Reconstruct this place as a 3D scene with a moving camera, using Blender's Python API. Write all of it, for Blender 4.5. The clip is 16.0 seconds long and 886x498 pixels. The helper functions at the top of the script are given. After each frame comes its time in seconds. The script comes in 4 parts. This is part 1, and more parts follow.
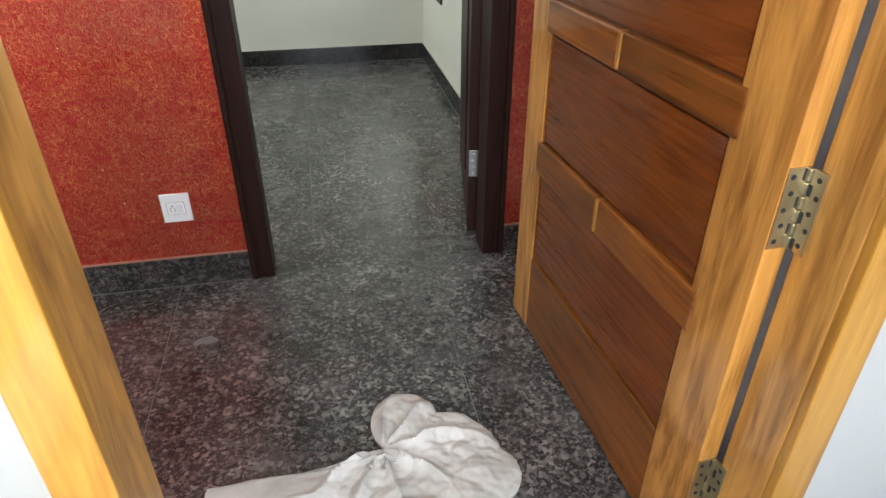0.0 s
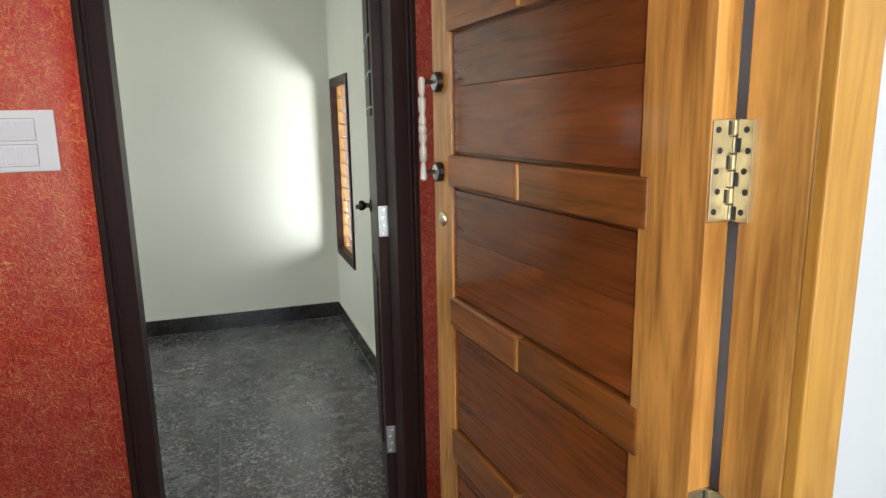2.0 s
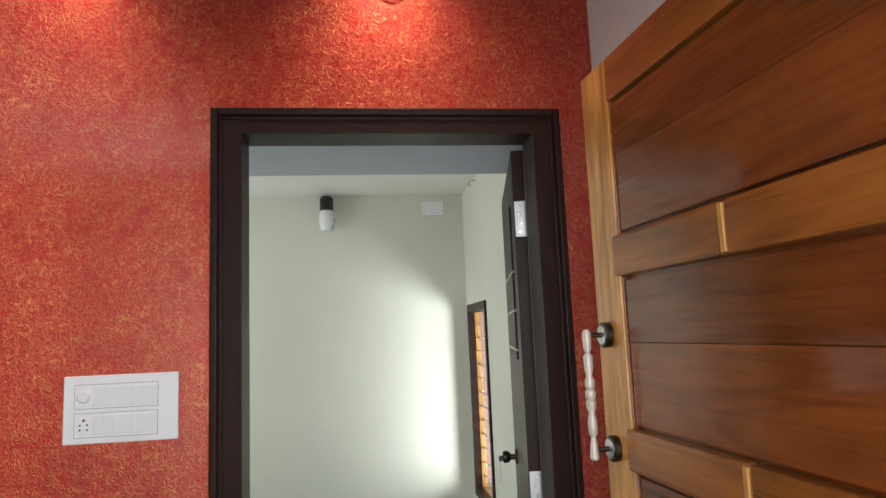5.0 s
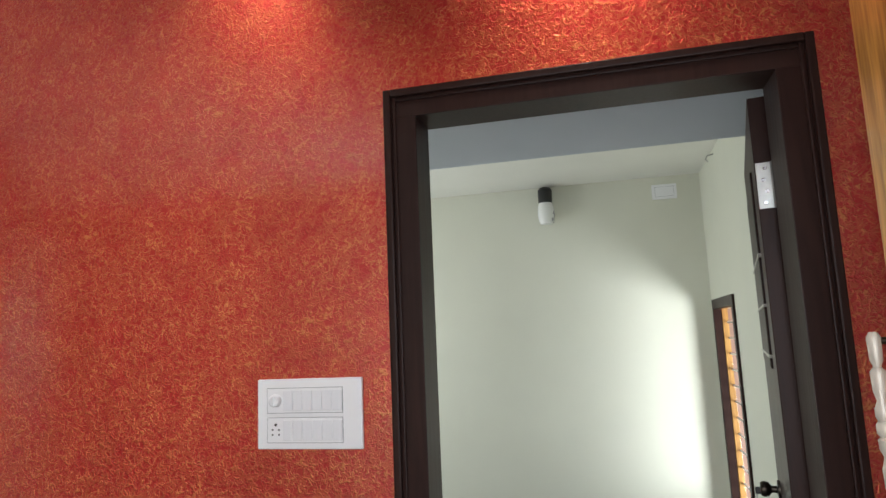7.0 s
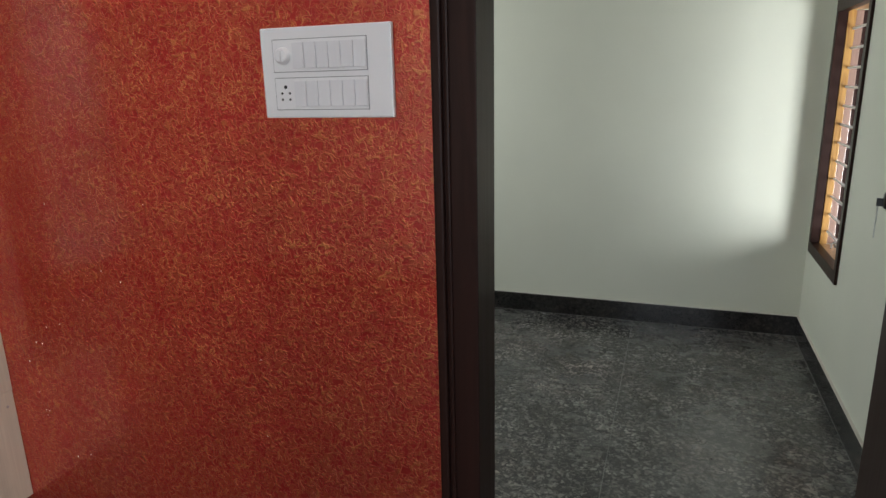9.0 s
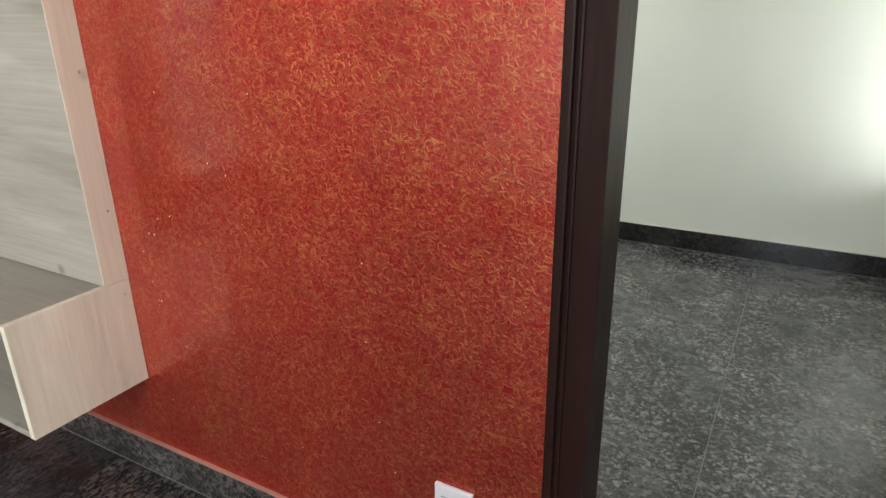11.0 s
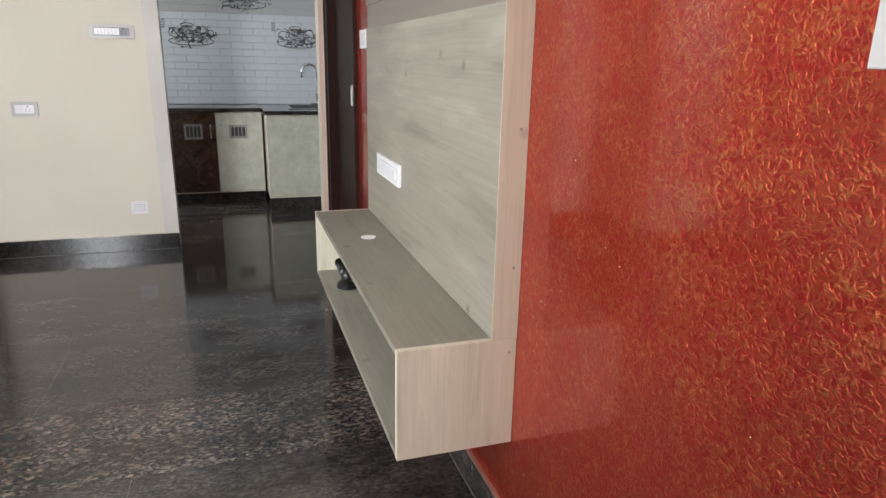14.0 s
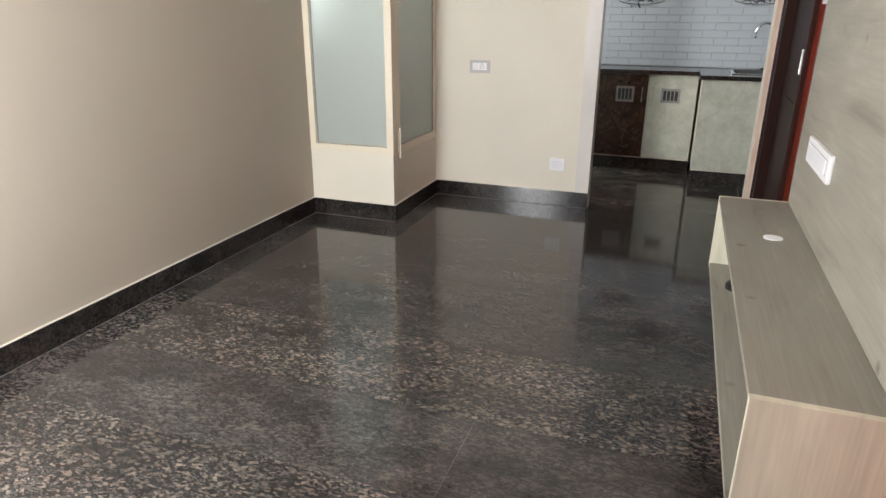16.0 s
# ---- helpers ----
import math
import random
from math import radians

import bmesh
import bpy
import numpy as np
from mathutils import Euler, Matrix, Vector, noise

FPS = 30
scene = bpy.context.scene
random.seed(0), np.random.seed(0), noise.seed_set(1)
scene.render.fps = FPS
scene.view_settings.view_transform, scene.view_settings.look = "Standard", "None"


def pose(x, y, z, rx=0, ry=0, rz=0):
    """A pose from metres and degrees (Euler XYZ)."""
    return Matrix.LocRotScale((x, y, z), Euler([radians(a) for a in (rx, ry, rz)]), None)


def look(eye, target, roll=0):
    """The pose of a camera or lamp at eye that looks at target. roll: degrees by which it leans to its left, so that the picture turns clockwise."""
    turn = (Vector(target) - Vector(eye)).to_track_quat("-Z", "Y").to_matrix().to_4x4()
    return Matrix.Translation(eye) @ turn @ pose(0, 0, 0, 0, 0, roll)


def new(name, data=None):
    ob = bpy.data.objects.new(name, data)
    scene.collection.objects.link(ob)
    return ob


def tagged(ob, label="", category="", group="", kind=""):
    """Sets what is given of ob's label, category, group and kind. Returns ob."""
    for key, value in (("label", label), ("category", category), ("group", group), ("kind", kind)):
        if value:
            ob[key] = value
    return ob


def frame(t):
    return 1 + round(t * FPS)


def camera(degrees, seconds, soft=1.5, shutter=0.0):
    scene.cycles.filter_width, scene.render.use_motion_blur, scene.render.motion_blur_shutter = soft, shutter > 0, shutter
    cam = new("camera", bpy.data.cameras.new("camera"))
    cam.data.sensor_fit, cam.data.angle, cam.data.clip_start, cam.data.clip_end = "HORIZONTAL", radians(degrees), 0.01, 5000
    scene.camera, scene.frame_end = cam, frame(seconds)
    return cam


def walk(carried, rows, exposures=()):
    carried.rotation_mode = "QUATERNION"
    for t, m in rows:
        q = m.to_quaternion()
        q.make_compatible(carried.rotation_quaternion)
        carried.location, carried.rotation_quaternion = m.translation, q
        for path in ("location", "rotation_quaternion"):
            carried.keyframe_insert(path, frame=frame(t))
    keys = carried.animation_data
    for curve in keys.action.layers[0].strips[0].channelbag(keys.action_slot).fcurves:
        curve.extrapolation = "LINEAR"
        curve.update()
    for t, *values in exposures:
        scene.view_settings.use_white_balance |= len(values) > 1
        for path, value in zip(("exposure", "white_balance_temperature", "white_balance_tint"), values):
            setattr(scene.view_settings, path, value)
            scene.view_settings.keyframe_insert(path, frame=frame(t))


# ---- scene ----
cam = camera(69.3, 16.0)
PATH = [
    (0, (0.291, -1.982, 1.285), (0.623, -0.315, 0.231), -0.0),
    (0.5, (0.315, -1.96, 1.314), (0.692, -0.241, 0.364), -0.3),
    (1, (0.335, -1.942, 1.344), (0.812, -0.181, 0.524), 0.2),
    (1.5, (0.34, -1.941, 1.385), (0.915, -0.132, 0.756), -0.5),
    (2, (0.333, -1.948, 1.437), (0.96, -0.092, 1.038), -1.0),
    (2.5, (0.319, -1.951, 1.471), (0.929, -0.061, 1.229), -0.5),
    (3, (0.329, -1.925, 1.484), (0.917, -0.02, 1.331), -0.6),
    (3.5, (0.352, -1.88, 1.512), (0.886, 0.047, 1.531), -0.4),
    (3.7, (0.365, -1.864, 1.528), (0.817, 0.082, 1.625), -0.9),
    (5.8, (0.364, -1.487, 1.561), (0.429, 0.484, 1.894), -1.8),
    (6, (0.383, -1.455, 1.569), (0.329, 0.511, 1.932), -1.3),
    (6.5, (0.43, -1.393, 1.566), (0.114, 0.551, 1.915), -1.3),
    (7, (0.463, -1.38, 1.55), (-0.011, 0.542, 1.831), -2.4),
    (7.5, (0.462, -1.358, 1.523), (-0.125, 0.542, 1.738), -1.9),
    (8, (0.449, -1.291, 1.473), (-0.216, 0.595, 1.507), -2.0),
    (8.5, (0.42, -1.156, 1.428), (-0.278, 0.704, 1.2), -2.0),
    (9, (0.381, -1.042, 1.372), (-0.277, 0.78, 0.875), -1.3),
    (9.2, (0.357, -1.003, 1.36), (-0.274, 0.799, 0.763), -0.4),
    (11.3, (0.321, -0.938, 1.291), (-0.696, 0.639, 0.597), -1.0),
    (11.5, (0.327, -0.905, 1.307), (-0.769, 0.625, 0.631), -0.8),
    (12, (0.342, -0.811, 1.327), (-0.974, 0.55, 0.683), 0.2),
    (12.5, (0.354, -0.764, 1.334), (-1.144, 0.411, 0.718), 0.7),
    (13, (0.317, -0.739, 1.321), (-1.309, 0.254, 0.713), 0.7),
    (13.5, (0.248, -0.703, 1.312), (-1.482, 0.104, 0.716), 1.4),
    (14, (0.209, -0.664, 1.317), (-1.615, -0.062, 0.758), 1.2),
    (14.5, (0.184, -0.631, 1.33), (-1.705, -0.257, 0.791), 0.8),
    (15, (0.154, -0.619, 1.334), (-1.761, -0.513, 0.767), 0.6),
    (15.5, (0.078, -0.583, 1.321), (-1.8, -0.846, 0.687), -0.0),
    (16, (0.019, -0.511, 1.327), (-1.746, -1.154, 0.64), 0.3),
]
EXPOSURES = [(0, 0.32), (0.5, 0.58), (1, 0.62), (1.5, 0.25), (2, 0.05), (2.5, -0.05), (3.5, -0.05), (6, 0.0), (7.5, -0.1), (8, -0.22), (8.5, -0.38), (9, -0.5), (9.2, -0.5),
             (11.5, 0.5), (12.5, 0.48), (13.5, 0.36), (14.5, 0.32), (16, 0.35)]
COOL = {11.5: 6150, 12.5: 5950, 13.5: 6100, 14.5: 6400, 16: 6450}
walk(cam, [(t, look(eye, target, roll)) for t, eye, target, roll in PATH], [(t, stops, COOL.get(t, 6200), 10) for t, stops in EXPOSURES])

# ---- world, sun and large lights ----
world = bpy.data.worlds.new("sky")
scene.world = world
world.use_nodes = True
wn = world.node_tree.nodes
sky = wn.new("ShaderNodeTexSky")
sky.sky_type = "NISHITA"
sky.sun_disc = False
sky.sun_elevation = radians(58)
sky.sun_rotation = radians(-35)
world.node_tree.links.new(sky.outputs[0], wn["Background"].inputs[0])
wn["Background"].inputs[1].default_value = 0.12

sun = new("sun", bpy.data.lights.new("sun", "SUN"))
sun.data.energy, sun.data.angle, sun.data.color = 3.0, radians(0.5), (1.0, 0.95, 0.88)
sun.matrix_world = look((-6, 9, 16), (0, 0, 0))


def area(name, eye, target, w, h, watts, color=(1, 1, 1)):
    lamp = new(name, bpy.data.lights.new(name, "AREA"))
    lamp.data.shape, lamp.data.size, lamp.data.size_y = "RECTANGLE", w, h
    lamp.data.energy, lamp.data.color = watts, color
    lamp.matrix_world = look(eye, target)
    return lamp


area("daylight_porch", (0.4, -2.6, 1.7), (0.45, 0, 1.2), 1.8, 2.1, 50, (0.97, 0.99, 1.0))
area("daylight_bedroom_window", (2.5, 1.05, 0.66), (1.15, 2.33, 1.1), 0.7, 1.1, 120, (0.97, 1.0, 0.97))
area("daylight_living_window", (-0.26, -2.35, 1.35), (-4.4, -1.9, 1.1), 0.6, 1.6, 80, (1.0, 0.99, 0.98))
area("daylight_enclosure_window", (-4.2, -2.94, 1.7), (-4.2, -2.2, 1.3), 0.55, 1.0, 3.5, (0.98, 1.0, 0.98))
area("daylight_kitchen_window", (-5.5, -2.62, 1.6), (-5.5, 0, 1.2), 1.0, 1.0, 18, (0.96, 0.99, 1.0))
# fill lamp added to brighten the bedroom; no window known on this side
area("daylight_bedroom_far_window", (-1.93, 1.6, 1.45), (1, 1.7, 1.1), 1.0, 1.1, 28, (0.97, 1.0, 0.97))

# ---- materials ----


def mat(name, color=(0.8, 0.8, 0.8), rough=0.5, metal=0.0, coat=0.0, coat_rough=0.1):
    m = bpy.data.materials.new(name)
    m.use_nodes = True
    b = m.node_tree.nodes["Principled BSDF"]
    b.inputs["Base Color"].default_value = (*color, 1)
    b.inputs["Roughness"].default_value = rough
    b.inputs["Metallic"].default_value = metal
    b.inputs["Coat Weight"].default_value = coat
    b.inputs["Coat Roughness"].default_value = coat_rough
    return m


class Net:
    """Short hand for a material's nodes."""

    def __init__(self, m):
        self.m, self.t = m, m.node_tree
        self.b = self.t.nodes["Principled BSDF"]

    def node(self, kind, **inputs):
        n = self.t.nodes.new("ShaderNode" + kind)
        for k, v in inputs.items():
            self.put(v, n.inputs[k.replace("_", " ")])
        return n

    def put(self, v, socket):
        if isinstance(v, bpy.types.NodeSocket):
            self.t.links.new(v, socket)
        else:
            socket.default_value = v

    def coords(self, scale=(1, 1, 1), kind="Object", offset=None):
        c = self.node("TexCoord")
        mp = self.node("Mapping", Vector=c.outputs[kind], Scale=scale)
        if offset is not None:
            self.put(offset, mp.inputs["Location"])
        return mp.outputs[0]

    def noise(self, vec, scale, detail=3.0, rough=0.5, distort=0.0):
        return self.node("TexNoise", Vector=vec, Scale=scale, Detail=detail, Roughness=rough, Distortion=distort).outputs["Fac"]

    def ramp(self, fac, *stops):
        r = self.node("ValToRGB", Fac=fac)
        e = r.color_ramp.elements
        while len(e) < len(stops):
            e.new(0.5)
        for el, (p, c) in zip(e, stops):
            el.position = p
            el.color = (*c, 1) if isinstance(c, tuple) else (c, c, c, 1)
        return r.outputs[0]

    def math(self, op, a, b=0.0):
        n = self.t.nodes.new("ShaderNodeMath")
        n.operation = op
        self.put(a, n.inputs[0])
        self.put(b, n.inputs[1])
        return n.outputs[0]

    def mix(self, fac, a, b, blend="MIX"):
        n = self.t.nodes.new("ShaderNodeMix")
        n.data_type, n.blend_type = "RGBA", blend
        self.put(fac, n.inputs[0])
        for v, s in ((a, n.inputs[6]), (b, n.inputs[7])):
            self.put((*v, 1) if isinstance(v, tuple) and len(v) == 3 else v, s)
        return n.outputs[2]

    def bump(self, height, strength, distance, normal=None):
        n = self.node("Bump", Height=height, Strength=strength, Distance=distance)
        if normal is not None:
            self.put(normal, n.inputs["Normal"])
        return n.outputs[0]

    def out(self, **inputs):
        for k, v in inputs.items():
            self.put(v, self.b.inputs[k.replace("_", " ")])
        return self.m


def paint(name, color, amount=0.06, rough=0.6):
    n = Net(mat(name, color, rough))
    v = n.coords()
    big = n.ramp(n.noise(v, 1.3, 4), (0.3, tuple(c * (1 - amount) for c in color)), (0.7, tuple(min(1, c * (1 + amount * 0.5)) for c in color)))
    fine = n.noise(v, 160, 2)
    mid = n.noise(v, 14, 3)
    return n.out(Base_Color=big, Normal=n.bump(n.math("ADD", fine, n.math("MULTIPLY", mid, 2.0)), 0.12, 0.004))


def red_texture():
    """Red wall paint under short curly strokes of gold pearl paint."""
    n = Net(mat("red_gold_wall_paint", (0.4, 0.03, 0.02), 0.34))
    v = n.coords()

    def worms(scale, off, width):
        vec = n.coords(offset=off)
        f = n.noise(vec, scale, 1.0, 0.4, 0.7)
        d = n.math("ABSOLUTE", n.math("SUBTRACT", f, 0.5))
        return n.ramp(d, (0.0, 1.0), (width * 0.6, 0.8), (width * 1.5, 0.0))

    def gate(scale, off, lo):
        return n.ramp(n.noise(n.coords(offset=off), scale, 2), (lo, 0.0), (lo + 0.10, 1.0))

    s = n.math("MULTIPLY", worms(24, (0, 0, 0), 0.022), gate(58, (1, 8, 2), 0.50))
    for k, (scale, off) in enumerate(((30, (3.1, 7.7, 1.3)), (36, (9.3, 2.2, 5.1)), (28, (6.6, 1.1, 8.4)), (42, (2.4, 5.5, 3.7)), (33, (8.2, 4.9, 6.3)), (38, (5.7, 9.9, 0.8)))):
        s = n.math("MAXIMUM", s, n.math("MULTIPLY", worms(scale - 3, off, 0.022), gate(54 + 4 * k, (k, 3 * k + 4, 9), 0.50)))
    fine = n.math("MAXIMUM", worms(56, (4.4, 0.3, 7.1), 0.045), worms(68, (1.9, 6.2, 2.8), 0.045))
    patch = n.ramp(n.noise(v, 9, 5, 0.65), (0.34, 0.25), (0.62, 0.47))
    bare = n.ramp(n.noise(n.coords(offset=(2, 6, 4)), 20, 3, 0.6), (0.30, 0.35), (0.50, 1.0))
    veil = n.math("ADD", 0.05, n.math("MULTIPLY", fine, 0.13))
    cover = n.math("MULTIPLY", n.math("MAXIMUM", n.math("MULTIPLY", s, patch), veil), bare)
    ground = n.ramp(n.noise(v, 9, 5, 0.6), (0.3, (0.40, 0.014, 0.022)), (0.7, (0.49, 0.026, 0.032)))
    gold = n.ramp(n.noise(v, 6, 3), (0.3, (0.72, 0.35, 0.10)), (0.7, (0.90, 0.50, 0.15)))
    return n.out(Base_Color=n.mix(cover, ground, gold), Metallic=n.math("ADD", 0.74, n.math("MULTIPLY", cover, 0.24)), Roughness=n.math("SUBTRACT", 0.42, n.math("MULTIPLY", cover, 0.14)), Specular_Tint=(1.0, 0.1, 0.1, 1.0),
                 Coat_Weight=0.9, Coat_Roughness=0.09, Normal=n.bump(n.math("ADD", s, n.math("MULTIPLY", fine, 0.5)), 0.50, 0.0018))


def wood(name, dark, light, grain, fine=1.0, rough=0.32, coat=0.6, knots=0.0, coat_rough=0.08, twist=1.6, long=0.7, ringed=0.20, streaks=0.0, tones=0.26, grit=0.42):
    """grain: 0, 1 or 2, the axis along which the grain runs."""
    n = Net(mat(name, light, rough, coat=coat, coat_rough=coat_rough))
    info = n.node("ObjectInfo")
    shift = n.math("MULTIPLY", info.outputs["Random"], 31.0)
    comb = n.node("CombineXYZ", X=shift, Y=shift, Z=shift)
    s1, s2 = [7.0 * fine] * 3, [85.0 * fine] * 3
    s1[grain], s2[grain] = long * fine, 2.0 * fine * max(1.0, long / 1.6) ** 1.5
    v1 = n.coords(tuple(s1), offset=comb.outputs[0])
    v2 = n.coords(tuple(s2), offset=comb.outputs[0])
    f1 = n.noise(v1, 1.6, 4, 0.55, twist)
    rings = n.math("PINGPONG", n.math("MULTIPLY", f1, 7.0), 1.0)
    f2 = n.noise(v2, 1.5, 4, 0.65)
    blend = n.math("ADD", n.math("MULTIPLY", f1, 0.75 - ringed), n.math("ADD", n.math("MULTIPLY", rings, ringed), n.math("MULTIPLY", n.math("SUBTRACT", f2, 0.5), grit)))
    blend = n.math("ADD", blend, 0.21)
    col = n.ramp(blend, (0.34, dark), (0.53, tuple((a + b) / 2 for a, b in zip(dark, light))), (0.74, light))
    if knots:
        kv = n.coords((5.5, 5.5, 5.5), offset=comb.outputs[0])
        k = n.node("TexVoronoi", Vector=kv, Scale=1.0)
        spot = n.ramp(k.outputs["Distance"], (0.0, 1.0), (0.035, 0.7), (0.11, 0.0))
        col = n.mix(n.math("MULTIPLY", spot, knots), col, tuple(c * 0.35 for c in dark))
    if streaks:
        s3, s4 = [26.0 * fine] * 3, [9.0 * fine] * 3
        s3[grain], s4[grain] = 2.4 * fine, 1.6 * fine
        band = n.ramp(n.noise(n.coords(tuple(s3), offset=comb.outputs[0]), 1.0, 3, 0.6, 0.5), (0.44, 0.0), (0.74, 1.0))
        cloud = n.ramp(n.noise(n.coords(tuple(s4), offset=comb.outputs[0]), 0.7, 3, 0.5, 2.4), (0.42, 0.0), (0.66, 1.0))
        col = n.mix(n.math("MULTIPLY", band, streaks), col, dark)
        col = n.mix(n.math("MULTIPLY", cloud, streaks * 0.7), col, tuple(min(1.0, c * 1.35) for c in light))
    tone = n.math("ADD", 1.0 - tones * 0.55, n.math("MULTIPLY", info.outputs["Random"], tones))
    hsv = n.node("HueSaturation", Value=tone, Color=col)
    return n.out(Base_Color=hsv.outputs[0], Roughness=n.math("ADD", rough - 0.08, n.math("MULTIPLY", f2, 0.2)), Normal=n.bump(f2, 0.10, 0.0012))


def granite(name, rough, dust, stretch=(1, 1, 1), bright=1.0, cell=80.0, warm=(0.17, 0.15, 0.135), soft=0.25):
    """Dark granite with pale and pinkish flecks; dust: how much of a dull grey film lies on it."""
    n = Net(mat(name, (0.05, 0.05, 0.05), rough))
    info = n.node("ObjectInfo")
    v = n.coords(stretch)

    def flecks(scale, off):
        warp = n.node("TexNoise", Vector=v, Scale=scale * 0.35, Detail=3.0)
        vv = n.t.nodes.new("ShaderNodeVectorMath")
        vv.operation = "MULTIPLY_ADD"
        n.put(warp.outputs["Color"], vv.inputs[0])
        vv.inputs[1].default_value = (2.2 / scale,) * 3
        n.put(n.coords(stretch, offset=off), vv.inputs[2])
        cells = n.node("TexVoronoi", Vector=vv.outputs[0], Scale=scale)
        return n.node("SeparateColor", Color=cells.outputs["Color"]).outputs[0]

    def shade(c):
        return tuple(x * bright for x in c)

    a = n.ramp(flecks(cell, (0, 0, 0)), (0.30, shade((0.012, 0.012, 0.014))), (0.60, shade((0.040, 0.038, 0.038))), (0.85, shade(tuple(w * 0.62 for w in warm))), (1.0, shade(warm)))
    b = n.ramp(flecks(cell * 2.1, (3, 5, 1)), (0.35, shade((0.010, 0.010, 0.012))), (0.70, shade((0.055, 0.052, 0.050))), (1.0, shade((0.25, 0.235, 0.215))))
    col = n.mix(soft, n.mix(0.55, a, b, "LIGHTEN"), (0.050, 0.046, 0.043))
    cloud = n.ramp(n.noise(v, 4.0, 6, 0.7), (0.34, 0.35), (0.66, 1.3))
    pink = n.ramp(n.noise(n.coords(offset=(7, 7, 7)), 2.5, 3), (0.45, 0.0), (0.7, 0.35))
    col = n.mix(pink, col, n.mix(1.0, col, (1.25, 0.86, 0.86), "MULTIPLY"))
    tone = n.math("MULTIPLY", cloud, n.math("ADD", 0.80, n.math("MULTIPLY", info.outputs["Random"], 0.45)))
    col = n.node("HueSaturation", Value=tone, Saturation=1.0, Color=col).outputs[0]
    d = n.math("MULTIPLY", n.ramp(n.noise(v, 2.2, 7, 0.72), (0.36, 0.08), (0.68, 1.0)), dust)
    smear = n.ramp(n.noise(n.coords((2.5, 6, 1)), 2.0, 6, 0.7), (0.42, 0.0), (0.72, 1.0))
    d = n.math("MULTIPLY", d, n.math("ADD", 0.65, n.math("MULTIPLY", smear, 0.6)))
    col = n.mix(d, col, (0.17, 0.172, 0.165))
    r = n.math("ADD", rough, n.math("ADD", n.math("MULTIPLY", d, 0.55), n.math("MULTIPLY", n.noise(v, 5, 4), 0.05)))
    return n.out(Base_Color=col, Roughness=r, Normal=n.bump(n.noise(v, 30, 3), 0.02, 0.001))


def metal(name, color, rough):
    n = Net(mat(name, color, rough, 1.0))
    v = n.coords()
    return n.out(Roughness=n.math("ADD", rough - 0.08, n.math("MULTIPLY", n.noise(v, 40, 4), 0.25)),
                 Base_Color=n.ramp(n.noise(v, 25, 3), (0.3, tuple(c * 0.75 for c in color)), (0.7, color)))


CREAM = paint("cream_wall_paint", (0.74, 0.70, 0.60))
SAGE = paint("pale_green_cream_wall_paint", (0.70, 0.70, 0.60))
WHITE = paint("white_wall_paint", (0.78, 0.78, 0.77))
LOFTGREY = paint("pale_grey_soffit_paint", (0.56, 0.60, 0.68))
OUTSIDE = paint("white_outside_paint", (0.54, 0.54, 0.52), 0.1)
# darker than CREAM: the south wall's dimmer light is put into its colour
DIM_BEIGE = paint("dimmed_beige_wall_paint", (0.46, 0.42, 0.345))
DULL_STEEL = metal("dull_steel", (0.34, 0.33, 0.31), 0.5)
RED = red_texture()
GRANITE = granite("polished_granite", 0.06, 0.08, (1.35, 0.70, 1), 0.80, 92.0, (0.27, 0.22, 0.18), 0.08)
GRANITE_DULL = granite("plain_polished_granite", 0.05, 0.05, (1.4, 0.65, 1), 0.72, 85.0, (0.16, 0.14, 0.12), 0.5)
GRANITE_DUSTY = granite("dusty_granite", 0.15, 0.36, (1, 1, 1), 1.05, 92.0, (0.26, 0.25, 0.23), 0.04)
GRANITE_SKIRT = granite("granite_skirting", 0.14, 0.02, (1, 1, 1), 0.26)
# same skirting stone, brightened for the stronger light on the red wall
GRANITE_LIT = granite("lit_speckled_skirting", 0.16, 0.10, (1, 1, 1), 0.9)
GROUT = paint("grey_joint_filler", (0.17, 0.17, 0.16), rough=0.8)
TEAK_V = wood("teak_stile", (0.20, 0.068, 0.012), (0.55, 0.265, 0.060), 2, 1.3, 0.30, 0.9, twist=1.8, long=0.8, ringed=0.26, streaks=0.9, grit=0.6)
TEAK_H = wood("teak_rail", (0.075, 0.019, 0.004), (0.32, 0.110, 0.020), 1, 1.0, 0.28, 1.0, twist=1.4, long=0.9, ringed=0.14, streaks=0.6, tones=0.4)
TEAK_PANEL = wood("dark_teak_panel", (0.080, 0.019, 0.0045), (0.235, 0.066, 0.012), 1, 0.8, 0.26, 1.0, twist=1.6, long=1.0, ringed=0.26, streaks=0.2, tones=0.45, grit=0.2)
TEAK_FRAME = wood("light_teak_frame", (0.36, 0.150, 0.018), (0.66, 0.34, 0.055), 2, 1.0, 0.32, 0.6, twist=1.5, long=0.8, ringed=0.16, streaks=0.4)
TEAK_WINDOW = wood("orange_teak_window", (0.26, 0.11, 0.025), (0.58, 0.31, 0.085), 2, 1.4, ringed=0.3)
for teak in (TEAK_V, TEAK_H, TEAK_PANEL):
    teak.node_tree.nodes["Principled BSDF"].inputs["Specular IOR Level"].default_value = 0.12
    teak.node_tree.nodes["Principled BSDF"].inputs["Coat Weight"].default_value = 0.75
BROWN_V = wood("dark_brown_enamel_wood", (0.018, 0.0075, 0.006), (0.032, 0.0135, 0.0105), 2, 1.0, 0.42, 0.03, coat_rough=0.2)
BROWN_V.node_tree.nodes["Principled BSDF"].inputs["Specular IOR Level"].default_value = 0.14
